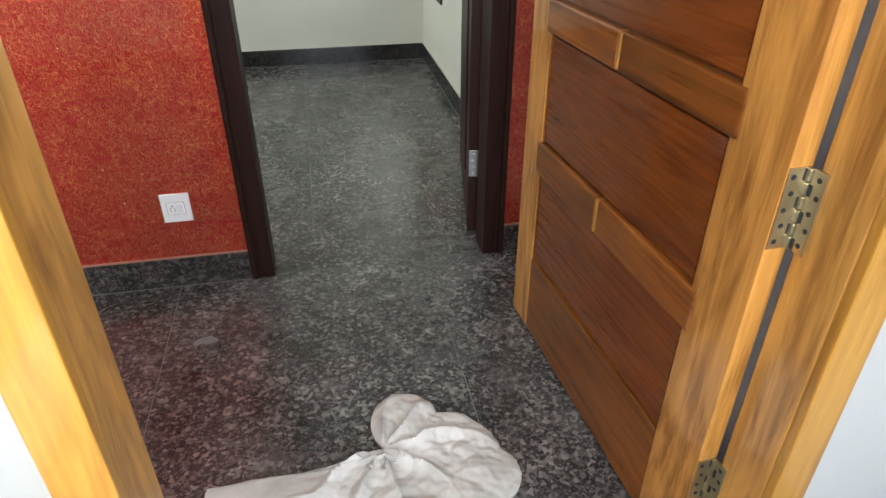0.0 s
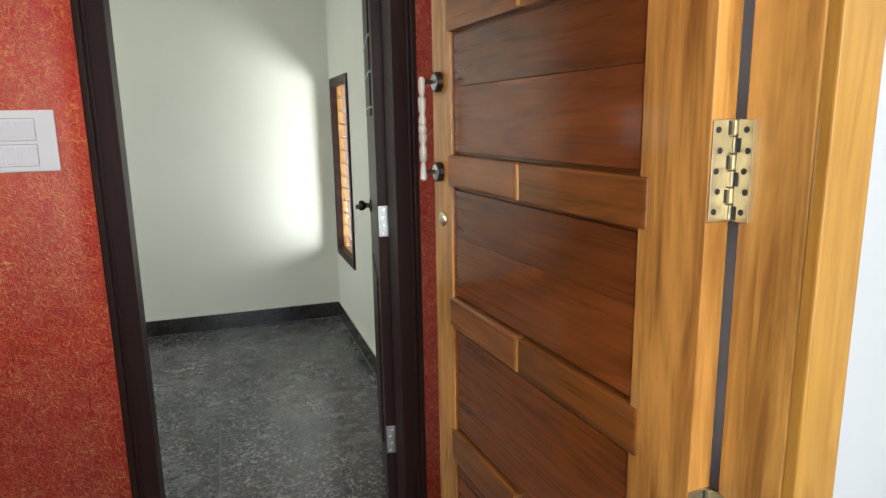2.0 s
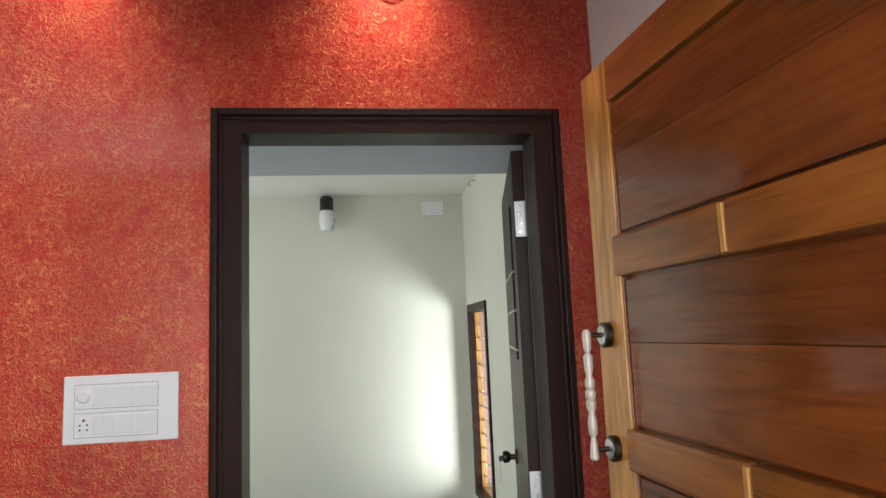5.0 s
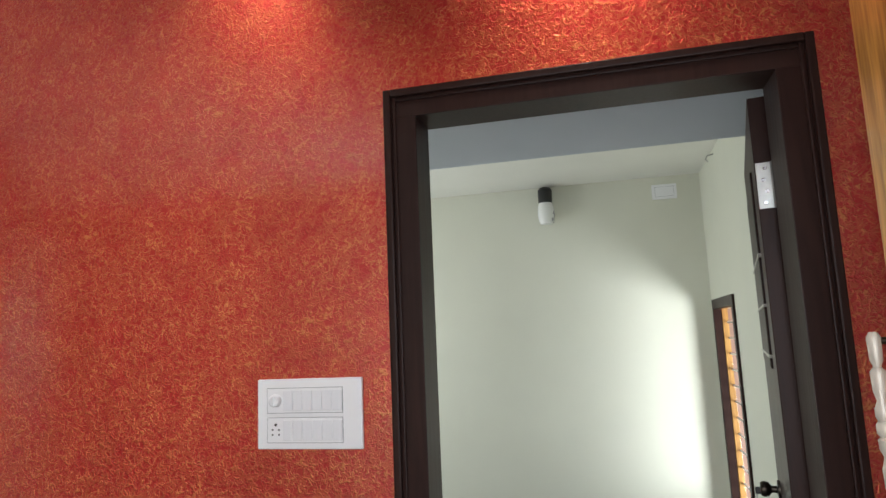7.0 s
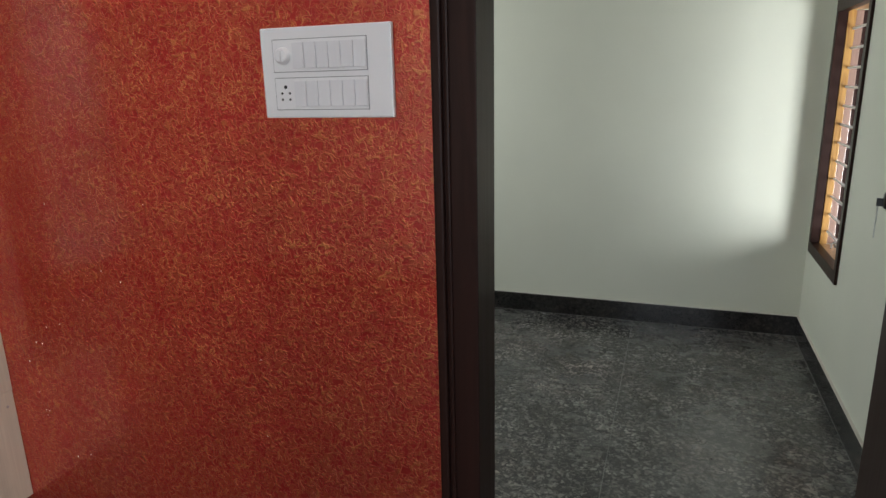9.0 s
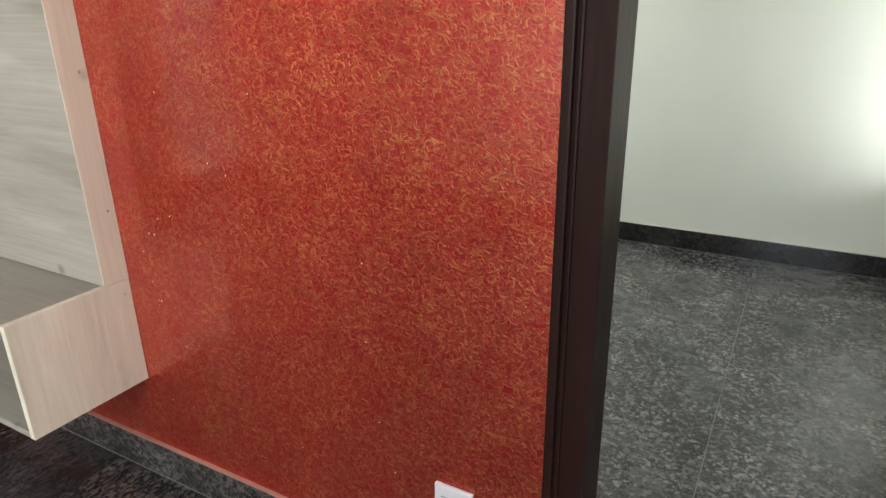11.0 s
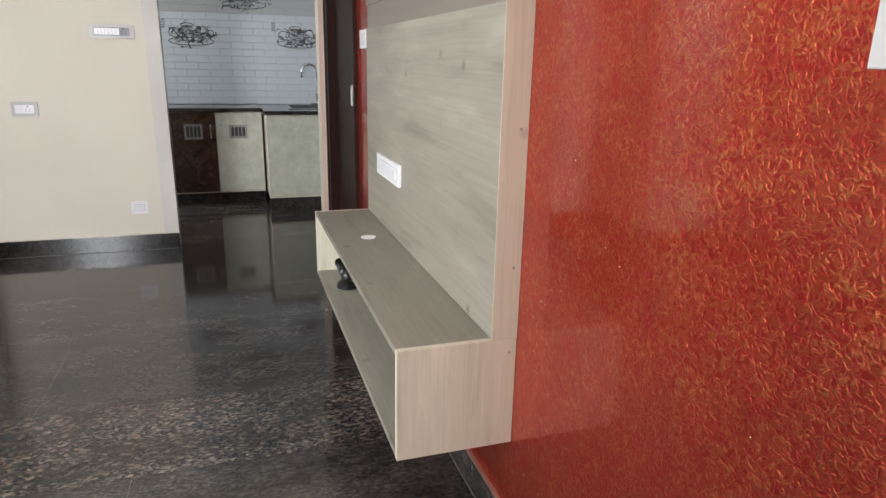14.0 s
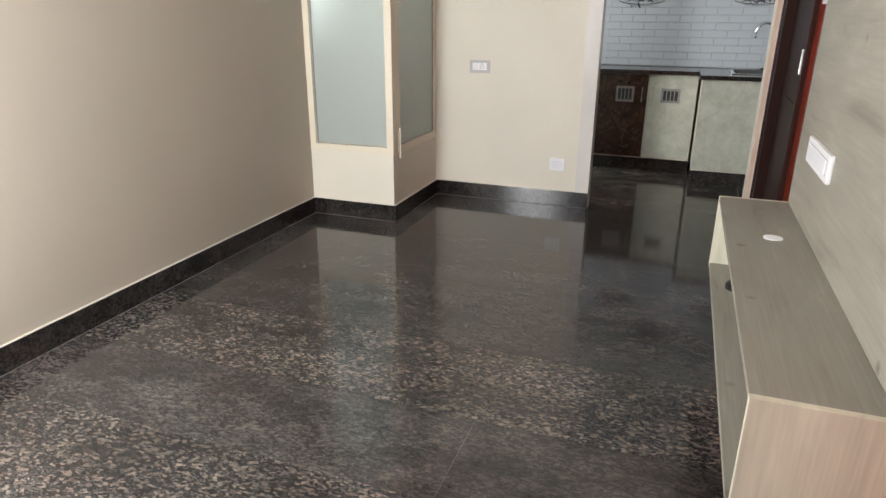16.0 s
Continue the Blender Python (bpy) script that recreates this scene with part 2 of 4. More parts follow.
SHUTTER = wood("brown_shutter_wood", (0.20, 0.11, 0.085), (0.32, 0.20, 0.155), 2)
# shutter wood lightened to peach, the sun on it put into the colour
SUNLIT_WOOD = wood("sunlit_peach_shutter_wood", (0.58, 0.36, 0.22), (0.76, 0.54, 0.38), 2)
ASH_H = wood("grey_ash_laminate", (0.170, 0.155, 0.126), (0.325, 0.305, 0.255), 0, 1.0, 0.5, 0.05, 0.75, twist=0.35, long=1.3, ringed=0.05)
ASH_V = wood("pale_ash_laminate", (0.46, 0.44, 0.345), (0.68, 0.655, 0.52), 2, 1.2, 0.5, 0.05, 0.5, twist=0.4, long=1.2, ringed=0.08)
TAUPE = paint("taupe_laminate", (0.22, 0.19, 0.16), 0.1, 0.45)
PLASTIC = mat("white_plastic", (0.86, 0.86, 0.88), 0.28)
KEYGREY = mat("pale_grey_plastic_key", (0.80, 0.80, 0.83), 0.3)
GREYSHELL = mat("grey_plastic_shell", (0.50, 0.49, 0.48), 0.35)
LINE = mat("grey_plastic_line", (0.26, 0.26, 0.28), 0.5)
# near-black for the shade inside holes, slots, gaps and the sink bowl
HOLE = mat("dark_hole_shade", (0.02, 0.02, 0.02), 0.6)
BLACK = mat("black_plastic", (0.010, 0.010, 0.010), 0.35)


BRASS = metal("pale_brass", (0.70, 0.62, 0.42), 0.33)
STEEL = metal("brushed_steel", (0.52, 0.52, 0.50), 0.33)
CHROME = metal("chrome", (0.8, 0.8, 0.82), 0.12)
BRONZE = metal("dark_bronze", (0.09, 0.075, 0.06), 0.32)
ANTIQUE = mat("whitened_antique_brass", (0.60, 0.54, 0.46), 0.45, 0.3)
BARWHITE = mat("white_enamel_bar", (0.74, 0.72, 0.72), 0.35)
CREAM_FRAME = mat("cream_powder_coated_frame", (0.74, 0.68, 0.55), 0.4)
MARBLE = paint("polished_cream_stone", (0.74, 0.72, 0.68), 0.2, 0.08)
COUNTER = granite("black_counter_granite", 0.08, 0.0, (1, 1, 1), 0.3)
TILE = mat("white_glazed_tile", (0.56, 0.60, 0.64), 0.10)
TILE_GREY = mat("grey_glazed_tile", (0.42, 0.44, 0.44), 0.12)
INK = mat("grey_tile_print", (0.10, 0.10, 0.115), 0.2)
INK_LIGHT = mat("pale_grey_tile_print", (0.36, 0.37, 0.38), 0.2)


def mottled(name, a, b, veins):
    n = Net(mat(name, a, 0.22))
    v = n.coords()
    base = n.ramp(n.noise(v, 9, 6, 0.7), (0.35, a), (0.65, b))
    f = n.math("ABSOLUTE", n.math("SUBTRACT", n.noise(v, 5, 5, 0.6, 1.5), 0.5))
    return n.out(Base_Color=n.mix(n.ramp(f, (0.0, 0.35), (0.025, 0.0)), base, veins))


CAB_WHITE = mottled("greenish_stone_laminate", (0.46, 0.47, 0.39), (0.60, 0.61, 0.53), (0.36, 0.37, 0.30))
CAB_BROWN = mottled("brown_marble_laminate", (0.020, 0.009, 0.006), (0.042, 0.018, 0.012), (0.20, 0.13, 0.08))


def cloth_material():
    n = Net(mat("worn_white_cotton", (0.72, 0.71, 0.67), 0.9))
    v = n.coords()
    col = n.ramp(n.noise(v, 7, 5, 0.6), (0.35, (0.52, 0.51, 0.47)), (0.62, (0.74, 0.73, 0.69)))
    weave = n.node("TexWave", Vector=v, Scale=180.0)
    return n.out(Base_Color=col, Normal=n.bump(n.math("ADD", weave.outputs["Fac"], n.noise(v, 90, 3)), 0.25, 0.002))


COTTON = cloth_material()


def glass(name, color, rough):
    m = mat(name, color, rough)
    b = m.node_tree.nodes["Principled BSDF"]
    b.inputs["Transmission Weight"].default_value = 1.0
    b.inputs["IOR"].default_value = 1.45
    return m


FROST = glass("frosted_glass", (0.70, 0.77, 0.73), 0.5)
FROST.node_tree.nodes["Principled BSDF"].inputs["Transmission Weight"].default_value = 0.55
LAMPGLASS = mat("white_crackle_glass", (0.78, 0.78, 0.76), 0.25)


def glow(name, color, strength):
    m = mat(name, color, 0.5)
    b = m.node_tree.nodes["Principled BSDF"]
    b.inputs["Emission Color"].default_value = (*color, 1)
    b.inputs["Emission Strength"].default_value = strength
    return m


LED = glow("lit_led", (1.0, 0.93, 0.80), 25.0)

# ---- mesh helpers ----
WORLD = {}


def box(*spans, bevel=0.0, bm=None):
    """A box from x0, x1, y0, y1, z0, z1, added to bm if given."""
    x0, x1, y0, y1, z0, z1 = spans
    one = bmesh.new()
    vs = [one.verts.new((x, y, z)) for x in (x0, x1) for y in (y0, y1) for z in (z0, z1)]
    for f in ((0, 1, 3, 2), (4, 6, 7, 5), (0, 4, 5, 1), (2, 3, 7, 6), (0, 2, 6, 4), (1, 5, 7, 3)):
        one.faces.new([vs[i] for i in f])
    bmesh.ops.recalc_face_normals(one, faces=one.faces)
    if bevel:
        bmesh.ops.bevel(one, geom=list(one.edges), offset=bevel, segments=2, affect="EDGES", profile=0.6)
    return join(bm, one)


def join(bm, one):
    if bm is None:
        return one
    me = bpy.data.meshes.new("scratch")
    one.to_mesh(me)
    one.free()
    bm.from_mesh(me)
    bpy.data.meshes.remove(me)
    return bm


def lathe(profile, m=Matrix(), seg=20, bm=None):
    """A turned shape from (radius, height) pairs, at the pose m."""
    one = bmesh.new()
    rings = []
    for r, h in profile:
        rings.append([one.verts.new((r * math.cos(a), r * math.sin(a), h)) for a in (2 * math.pi * i / seg for i in range(seg))])
    for lo, hi in zip(rings, rings[1:]):
        for i in range(seg):
            one.faces.new((lo[i], lo[(i + 1) % seg], hi[(i + 1) % seg], hi[i]))
    one.faces.new(rings[0][::-1])
    one.faces.new(rings[-1])
    bmesh.ops.recalc_face_normals(one, faces=one.faces)
    one.transform(m)
    return join(bm, one)


def rod(a, b, r, seg=10, bm=None):
    a, b = Vector(a), Vector(b)
    m = Matrix.Translation(a) @ (b - a).to_track_quat("Z", "Y").to_matrix().to_4x4()
    return lathe([(r, 0), (r, (b - a).length)], m, seg, bm)


def tube(points, r, seg=8, bm=None):
    """A round tube along points."""
    one = bmesh.new()
    pts = [Vector(p) for p in points]
    rings = []
    for i, p in enumerate(pts):
        d = (pts[min(i + 1, len(pts) - 1)] - pts[max(i - 1, 0)]).normalized()
        q = d.to_track_quat("Z", "Y")
        rings.append([one.verts.new(p + q @ Vector((r * math.cos(a), r * math.sin(a), 0))) for a in (2 * math.pi * k / seg for k in range(seg))])
    for lo, hi in zip(rings, rings[1:]):
        for k in range(seg):
            one.faces.new((lo[k], lo[(k + 1) % seg], hi[(k + 1) % seg], hi[k]))
    one.faces.new(rings[0][::-1])
    one.faces.new(rings[-1])
    bmesh.ops.recalc_face_normals(one, faces=one.faces)
    return join(bm, one)


def mesh_object(name, bm, materials, smooth=False):
    me = bpy.data.meshes.new(name)
    bm.to_mesh(me)
    bm.free()
    for m in materials if isinstance(materials, (list, tuple)) else [materials]:
        me.materials.append(m)
    if smooth:
        for p in me.polygons:
            p.use_smooth = True
        me.set_sharp_from_angle(angle=radians(40))
    return new(name, me)


def thing(name, at, label, category, group="", kind="", m=None):
    """An Empty at a thing's base; its parts are given in the world's places."""
    ob = new(name)
    ob.empty_display_size = 0.05
    WORLD[ob.name] = m if m is not None else Matrix.Translation(at)
    ob.matrix_world = WORLD[ob.name]
    return tagged(ob, label, category, group, kind)


def part(name, bm, material, parent, label="", smooth=False, local=False):
    """One mesh under a thing or under a part; local: given in the thing's own frame."""
    m = WORLD[parent.name]
    if not local:
        bm.transform(m.inverted())
    ob = mesh_object(name, bm, material, smooth)
    ob.parent = parent
    WORLD[ob.name] = m
    return tagged(ob, label) if label else ob


def single(name, bm, material, label="", category="", group="", kind="", smooth=False):
    ob = mesh_object(name, bm, material, smooth)
    WORLD[ob.name] = Matrix()
    return tagged(ob, label, category, group, kind)


def structure(name, boxes, materials, label, pick=None, category="wall"):
    bm = bmesh.new()
    for b in boxes:
        box(*b, bm=bm)
    if pick:
        for f in bm.faces:
            f.material_index = pick(f)
    return single(name, bm, materials, label, category, kind="structure")


# ---- structure ----
# y = 0 is the face of the red wall; the bedroom lies beyond it, the living room before it, the kitchen at the far end.
EAST, BED_EAST, BED_BACK, BED_WEST = 1.02, 1.078, 2.682, -1.9
SOUTH, WEST, KIT_BACK, CEIL = -2.87, -4.585, -6.5, 2.7
T = 0.13
D1, D2 = (0.0, 0.908), (-4.43, -3.33)   # outer edges of the two dark frames

ground = single("ground", box(-60, 60, -60, 60, -0.30, -0.20), paint("pale_concrete_yard", (0.42, 0.41, 0.38), 0.15, 0.9), "pale concrete yard outside the house", "ground", kind="structure")


def red_side(f):
    return 1 if f.normal.y < -0.5 and f.calc_center_median().y < 0.01 else 0


structure("wall_red", [
    (D1[1] - 0.03, 1.3, 0, T, 0, CEIL), (D1[0] + 0.03, D1[1] - 0.03, 0, T, 2.10, CEIL), (D2[1] - 0.03, D1[0] + 0.03, 0, T, 0, CEIL),
    (D2[0] + 0.03, D2[1] - 0.03, 0, T, 2.10, CEIL), (WEST, D2[0] + 0.03, 0, T, 0, CEIL)],
    [SAGE, RED], "red wall with gold textured paint strokes", red_side)
structure("wall_bedroom_back", [(BED_WEST - T, BED_EAST + 0.22, BED_BACK, BED_BACK + T, 0, CEIL)], SAGE, "pale cream bedroom wall")
# unseen wall; its opening is added for the bedroom fill lamp
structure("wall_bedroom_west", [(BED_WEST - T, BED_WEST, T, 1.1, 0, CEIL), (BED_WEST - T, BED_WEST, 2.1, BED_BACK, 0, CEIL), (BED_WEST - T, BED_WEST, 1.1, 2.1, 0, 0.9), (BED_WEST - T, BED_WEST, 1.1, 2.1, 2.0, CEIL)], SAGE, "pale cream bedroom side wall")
WY, WZ = (1.99, 2.605), (0.50, 1.715)   # the bedroom window's opening, y and z
structure("wall_bedroom_east", [
    (BED_EAST, BED_EAST + 0.22, T, WY[0], 0, CEIL), (BED_EAST, BED_EAST + 0.22, WY[1], BED_BACK, 0, CEIL),
    (BED_EAST, BED_EAST + 0.22, *WY, 0, WZ[0]), (BED_EAST, BED_EAST + 0.22, *WY, WZ[1], CEIL)], SAGE, "pale cream bedroom wall with a barred window")
structure("wall_east", [(EAST, EAST + 0.2, -1.30, 0, 0, CEIL)], WHITE, "white wall beside the entrance")
structure("wall_entrance", [
    (0.005 - 0.068, 1.02, -1.41, -1.30, 2.145, CEIL), (-0.30, -0.063, -1.41, -1.30, -0.2, CEIL), (1.02, 1.9, -1.41, -1.30, -0.2, CEIL)],
    OUTSIDE, "white painted wall round the entrance door")
structure("wall_porch_side", [(-0.30, -0.17, SOUTH - T, -2.72, -0.2, CEIL), (-0.30, -0.17, -1.52, -1.41, -0.2, CEIL), (-0.30, -0.17, -2.72, -1.52, -0.2, 0.5), (-0.30, -0.17, -2.72, -1.52, 2.2, CEIL)], OUTSIDE, "white painted wall of the porch")
structure("wall_south", [(-3.88, -0.30, SOUTH - T, SOUTH, 0, CEIL), (WEST - T, -4.5, SOUTH - T, SOUTH, 0, CEIL), (-4.5, -3.88, SOUTH - T, SOUTH, 0, 1.15), (-4.5, -3.88, SOUTH - T, SOUTH, 2.25, CEIL)], DIM_BEIGE, "living room wall in beige darkened for its dimmer light")
structure("wall_west", [
    (WEST - T, WEST, SOUTH, -1.078, 0, CEIL), (WEST - T, WEST, -1.078, -0.028, 2.12, CEIL), (WEST - T, WEST, -0.028, 0.0, 0, CEIL)],
    CREAM, "cream painted wall beside the kitchen opening")
structure("wall_kitchen_back", [(KIT_BACK - T, KIT_BACK, -2.7, 0.85, 0, CEIL)], WHITE, "white kitchen wall behind the tiles")
structure("wall_kitchen_north", [(KIT_BACK, WEST - T, 0.72, 0.85, 0, CEIL), (WEST - T, WEST, T, 0.85, 0, CEIL)], WHITE, "white kitchen end wall")
structure("wall_kitchen_south", [
    (KIT_BACK, -6.0, -2.7, -2.57, 0, CEIL), (-5.0, WEST - T, -2.7, -2.57, 0, CEIL),
    (-6.0, -5.0, -2.7, -2.57, 0, 1.1), (-6.0, -5.0, -2.7, -2.57, 2.1, CEIL)], WHITE, "white kitchen wall with a window opening")
structure("ceiling_living", [(WEST - T, 1.3, SOUTH - T, T, CEIL, CEIL + 0.12)], WHITE, "white living room ceiling", category="ceiling")
structure("ceiling_kitchen", [(KIT_BACK - T, WEST - T, -2.7, 0.85, CEIL, CEIL + 0.12)], WHITE, "white kitchen ceiling", category="ceiling")
structure("ceiling_bedroom", [(BED_WEST, BED_EAST, T, BED_BACK, 2.49, 2.62)], paint("pale_cream_ceiling_paint", (0.84, 0.83, 0.78)), "pale cream bedroom ceiling", category="ceiling")
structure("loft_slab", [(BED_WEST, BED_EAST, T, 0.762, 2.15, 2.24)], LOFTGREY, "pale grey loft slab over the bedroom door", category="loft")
# unseen slab, added over the porch to keep direct sun out
structure("porch_ceiling", [(-0.30, 3.0, -4.2, -1.41, CEIL, CEIL + 0.12)], OUTSIDE, "unseen white slab added over the porch against the sun", category="ceiling")
structure("porch_floor", [(-0.17, 3.0, -4.2, -1.30, -0.20, -0.012)], paint("pale_porch_tile", (0.55, 0.53, 0.49), 0.12, 0.4), "pale tiled porch floor", category="floor")

# polished stone strip on the corner of the kitchen opening
structure("trim_stone", [(WEST, WEST + 0.006, -1.165, -1.078, 0.10, 2.12), (WEST - T, WEST + 0.006, -1.078, -1.070, 0.0, 2.12)], MARBLE, "polished pale stone strip on the kitchen opening", category="trim")
structure("trim_opening", [(WEST - T - 0.005, WEST + 0.012, -0.040, -0.028, 0, 2.12)], CREAM_FRAME, "cream edge strip of the kitchen opening", category="trim")

# skirting
CAULK = paint("pale_filler", (0.62, 0.58, 0.52), 0.2, 0.8)
CAULK_RED = paint("pinkish_filler", (0.40, 0.20, 0.15), 0.3, 0.8)
FOOT = paint("dark_grey_filler", (0.13, 0.125, 0.12), 0.2, 0.8)
SK = 0.112
for name, spans, stone in (
        ("red_wall_a", (D2[1], D1[0], -0.012, 0, 0, SK), GRANITE_LIT), ("red_wall_b", (D1[1], EAST, -0.012, 0, 0, SK), GRANITE_LIT),
        ("east", (EAST - 0.012, EAST, -1.30, -0.012, 0, SK), GRANITE_SKIRT),
        ("bedroom_back", (BED_WEST, BED_EAST, BED_BACK - 0.012, BED_BACK, 0, SK), GRANITE_SKIRT),
        ("bedroom_east", (BED_EAST - 0.012, BED_EAST, T, BED_BACK - 0.012, 0, SK), GRANITE_SKIRT),
        ("south", (-3.78, -0.30, SOUTH, SOUTH + 0.012, 0, SK), GRANITE_SKIRT),
        ("west", (WEST, WEST + 0.012, -2.24, -1.070, 0, SK), GRANITE_SKIRT),
        ("box_front", (-3.79, -3.778, SOUTH + 0.012, -2.238, 0, SK), GRANITE_SKIRT), ("box_side", (WEST + 0.012, -3.79, -2.25, -2.238, 0, SK), GRANITE_SKIRT)):
    sk = single("baseboard_" + name, box(*spans, bevel=0.0015), stone, "dark speckled granite skirting board", "skirting", kind="structure")
    part("caulk_line", box(*spans[:4], SK + 0.0002, SK + 0.003), CAULK_RED if name.startswith("red") else CAULK, sk, "filler line on top")
    x0, x1, y0, y1 = spans[:4]
    foot = {"east": (x0 - 0.003, x0, y0, y1), "bedroom_east": (x0 - 0.003, x0, y0, y1), "west": (x1, x1 + 0.003, y0, y1), "box_front": (x1, x1 + 0.003, y0, y1),
            "south": (x0, x1, y1, y1 + 0.003), "box_side": (x0, x1, y1, y1 + 0.003)}.get(name, (x0, x1, y0 - 0.003, y0))
    part("foot_joint", box(*foot, 0.0002, 0.0020), FOOT, sk, "grey filler line at the foot")


def dark_frame(name, x0, x1, label):
    """A dark brown door frame in the red wall, with a moulded outer edge."""
    t = thing(name, (x0, 0, 0), label, "door frame", kind="structure")
    w, hd = 0.073, 0.064
    for nm, a, b in (("jamb", x0, x0 + w), ("jamb", x1 - w, x1)):
        part(nm, box(a, b, -0.012, 0.10, 0, 2.13 - hd, bevel=0.002), BROWN_V, t)
        lo, hi = (a - 0.002, a + 0.016) if a == x0 else (b - 0.016, b + 0.002)
        part("moulding", box(lo, hi, -0.024, -0.010, 0, 2.132, bevel=0.004), BROWN_V, t)
        lo, hi = (a + 0.019, a + 0.027) if a == x0 else (b - 0.027, b - 0.019)
        part("bead", box(lo, hi, -0.018, -0.010, 0, 2.115, bevel=0.003), BROWN_V, t)
        lo, hi = (a, a + 0.028) if a == x0 else (b - 0.028, b)
        part("rebate", box(lo, hi, 0.10, T + 0.012, 0, 2.10, bevel=0.001), BROWN_V, t)
    part("head", box(x0, x1, -0.012, 0.10, 2.13 - hd, 2.13, bevel=0.002), BROWN_V, t)
    part("moulding", box(x0 + 0.016, x1 - 0.016, -0.024, -0.010, 2.114, 2.132, bevel=0.004), BROWN_V, t)
    part("bead", box(x0 + 0.027, x1 - 0.027, -0.018, -0.010, 2.103, 2.111, bevel=0.003), BROWN_V, t)
    part("rebate", box(x0 + 0.028, x1 - 0.028, 0.10, T + 0.012, 2.10, 2.13, bevel=0.001), BROWN_V, t)
    return t


dark_frame("door_frame_1", *D1, "dark brown glossy wooden door frame with moulded edge in the red wall")
dark_frame("door_frame_2", *D2, "dark brown door frame near the kitchen opening")


# ---- bedroom door, dark brown, swung open into the bedroom ----
BD = pose(0.829, 0.146, 0, 0, 0, -10.5)
leaf = thing("door_1", (0, 0, 0), "dark brown glossy panelled bedroom door standing open", "door", kind="structure", m=BD)
body = part("leaf", box(-0.018, 0.018, 0.0, 0.80, 0.012, 2.065, bevel=0.002), BROWN_V, leaf, local=True)
for z0, z1 in ((1.45, 1.93), (0.20, 0.86)):
    part("groove_panel", box(-0.024, -0.016, 0.16, 0.64, z0, z1, bevel=0.006), BROWN_V, leaf, local=True)
# three pale lines across the leaf's upper panel
for i, z in enumerate((1.72, 1.60, 1.48)):
    part("groove_line", box(-0.026, -0.017, 0.12, 0.68, z - 0.003, z + 0.003, bevel=0.001), mat("pale_groove_edge", (0.40, 0.38, 0.34), 0.4) if i == 0 else bpy.data.materials["pale_groove_edge"], leaf, local=True)
knob = part("knob", lathe([(0.027, 0), (0.027, 0.007), (0.010, 0.010), (0.010, 0.024), (0.019, 0.030), (0.023, 0.042), (0.020, 0.052), (0.016, 0.054)], pose(-0.018, 0.62, 1.075, 0, -90, 0), 20), BRONZE, leaf, "dark bronze round door knob", smooth=True, local=True)
part("key", box(-0.086, -0.070, 0.619, 0.621, 1.060, 1.080, bevel=0.0006), BLACK, knob, local=True)
part("key_ring", tube([(-0.082, 0.62 + 0.012 * math.sin(a), 1.048 + 0.012 * math.cos(a)) for a in (i * math.pi / 8 for i in range(17))], 0.001, 6), STEEL, knob, local=True)
part("hanging_key", join(lathe([(0.010, -0.001), (0.010, 0.001)], pose(-0.082, 0.62, 1.027, 0, 90, 0), 12), box(-0.083, -0.081, 0.617, 0.623, 0.980, 1.021)), STEEL, knob, local=True)
for z in (0.30, 1.10, 1.86):
    h = part("hinge", box(-0.016, 0.017, -0.003, 0.0, z - 0.052, z + 0.052, bevel=0.0008), STEEL, leaf, "steel butt hinge", local=True)
    part("knuckle", rod((0.020, -0.005, z - 0.052), (0.020, -0.005, z + 0.052), 0.006), STEEL, h, local=True, smooth=True)
    for k in range(4):
        part("screw", lathe([(0.005, -0.0004), (0.004, 0.001)], pose(-0.002 + 0.005 * (k % 2), -0.003, z - 0.039 + k * 0.026, 90), 10), CHROME, h, local=True)

# ---- closed dark door by the kitchen ----
leaf2 = thing("door_2", ((D2[0] + D2[1]) / 2, 0.08, 0), "closed dark brown wooden door near the kitchen", "door", kind="structure")
part("leaf", box(D2[0] + 0.072, D2[1] - 0.072, 0.045, 0.082, 0.01, 2.057, bevel=0.002), BROWN_V, leaf2)
for z0, z1 in ((0.2, 0.9), (1.05, 1.9)):
    part("panel", box(D2[0] + 0.20, D2[1] - 0.20, 0.038, 0.047, z0, z1, bevel=0.006), BROWN_V, leaf2)
for z in (0.36, 1.13, 1.85):
    h = part("hinge", box(D2[1] - 0.125, D2[1] - 0.065, -0.016, -0.012, z - 0.055, z + 0.055, bevel=0.001), STEEL, leaf2)
    part("knuckle", rod((D2[1] - 0.095, -0.018, z - 0.055), (D2[1] - 0.095, -0.018, z + 0.055), 0.006), STEEL, h, smooth=True)

# the frame's teak in a darker copy for the shaded inner faces
TEAK_JAMB = wood("teak_jamb", (0.27, 0.105, 0.018), (0.68, 0.35, 0.080), 2, 1.0, 0.32, 0.8, twist=2.2, long=1.0, ringed=0.26, streaks=0.9, grit=0.6)
# ---- entrance: light teak frame and panelled teak door ----
ef = thing("door_frame_entrance", (0.5, -1.36, 0), "light varnished teak entrance door frame", "door frame", kind="structure")
for a, b in ((-0.063, 0.005), (0.955, 1.02)):
    part("jamb", box(a, b, -1.400, -1.297, -0.012, 2.08, bevel=0.003), TEAK_JAMB, ef)
    # added strip, lighter teak where light from outside meets the jamb
    part("front_strip", box(a, b + 0.002 if a < 0 else b, -1.420, -1.401, -0.012, 2.08, bevel=0.003), TEAK_FRAME, ef, "added front strip, teak lightened for the light from outside")
part("head", box(-0.063, 1.02, -1.418, -1.297, 2.08, 2.145, bevel=0.003), TEAK_FRAME, ef)
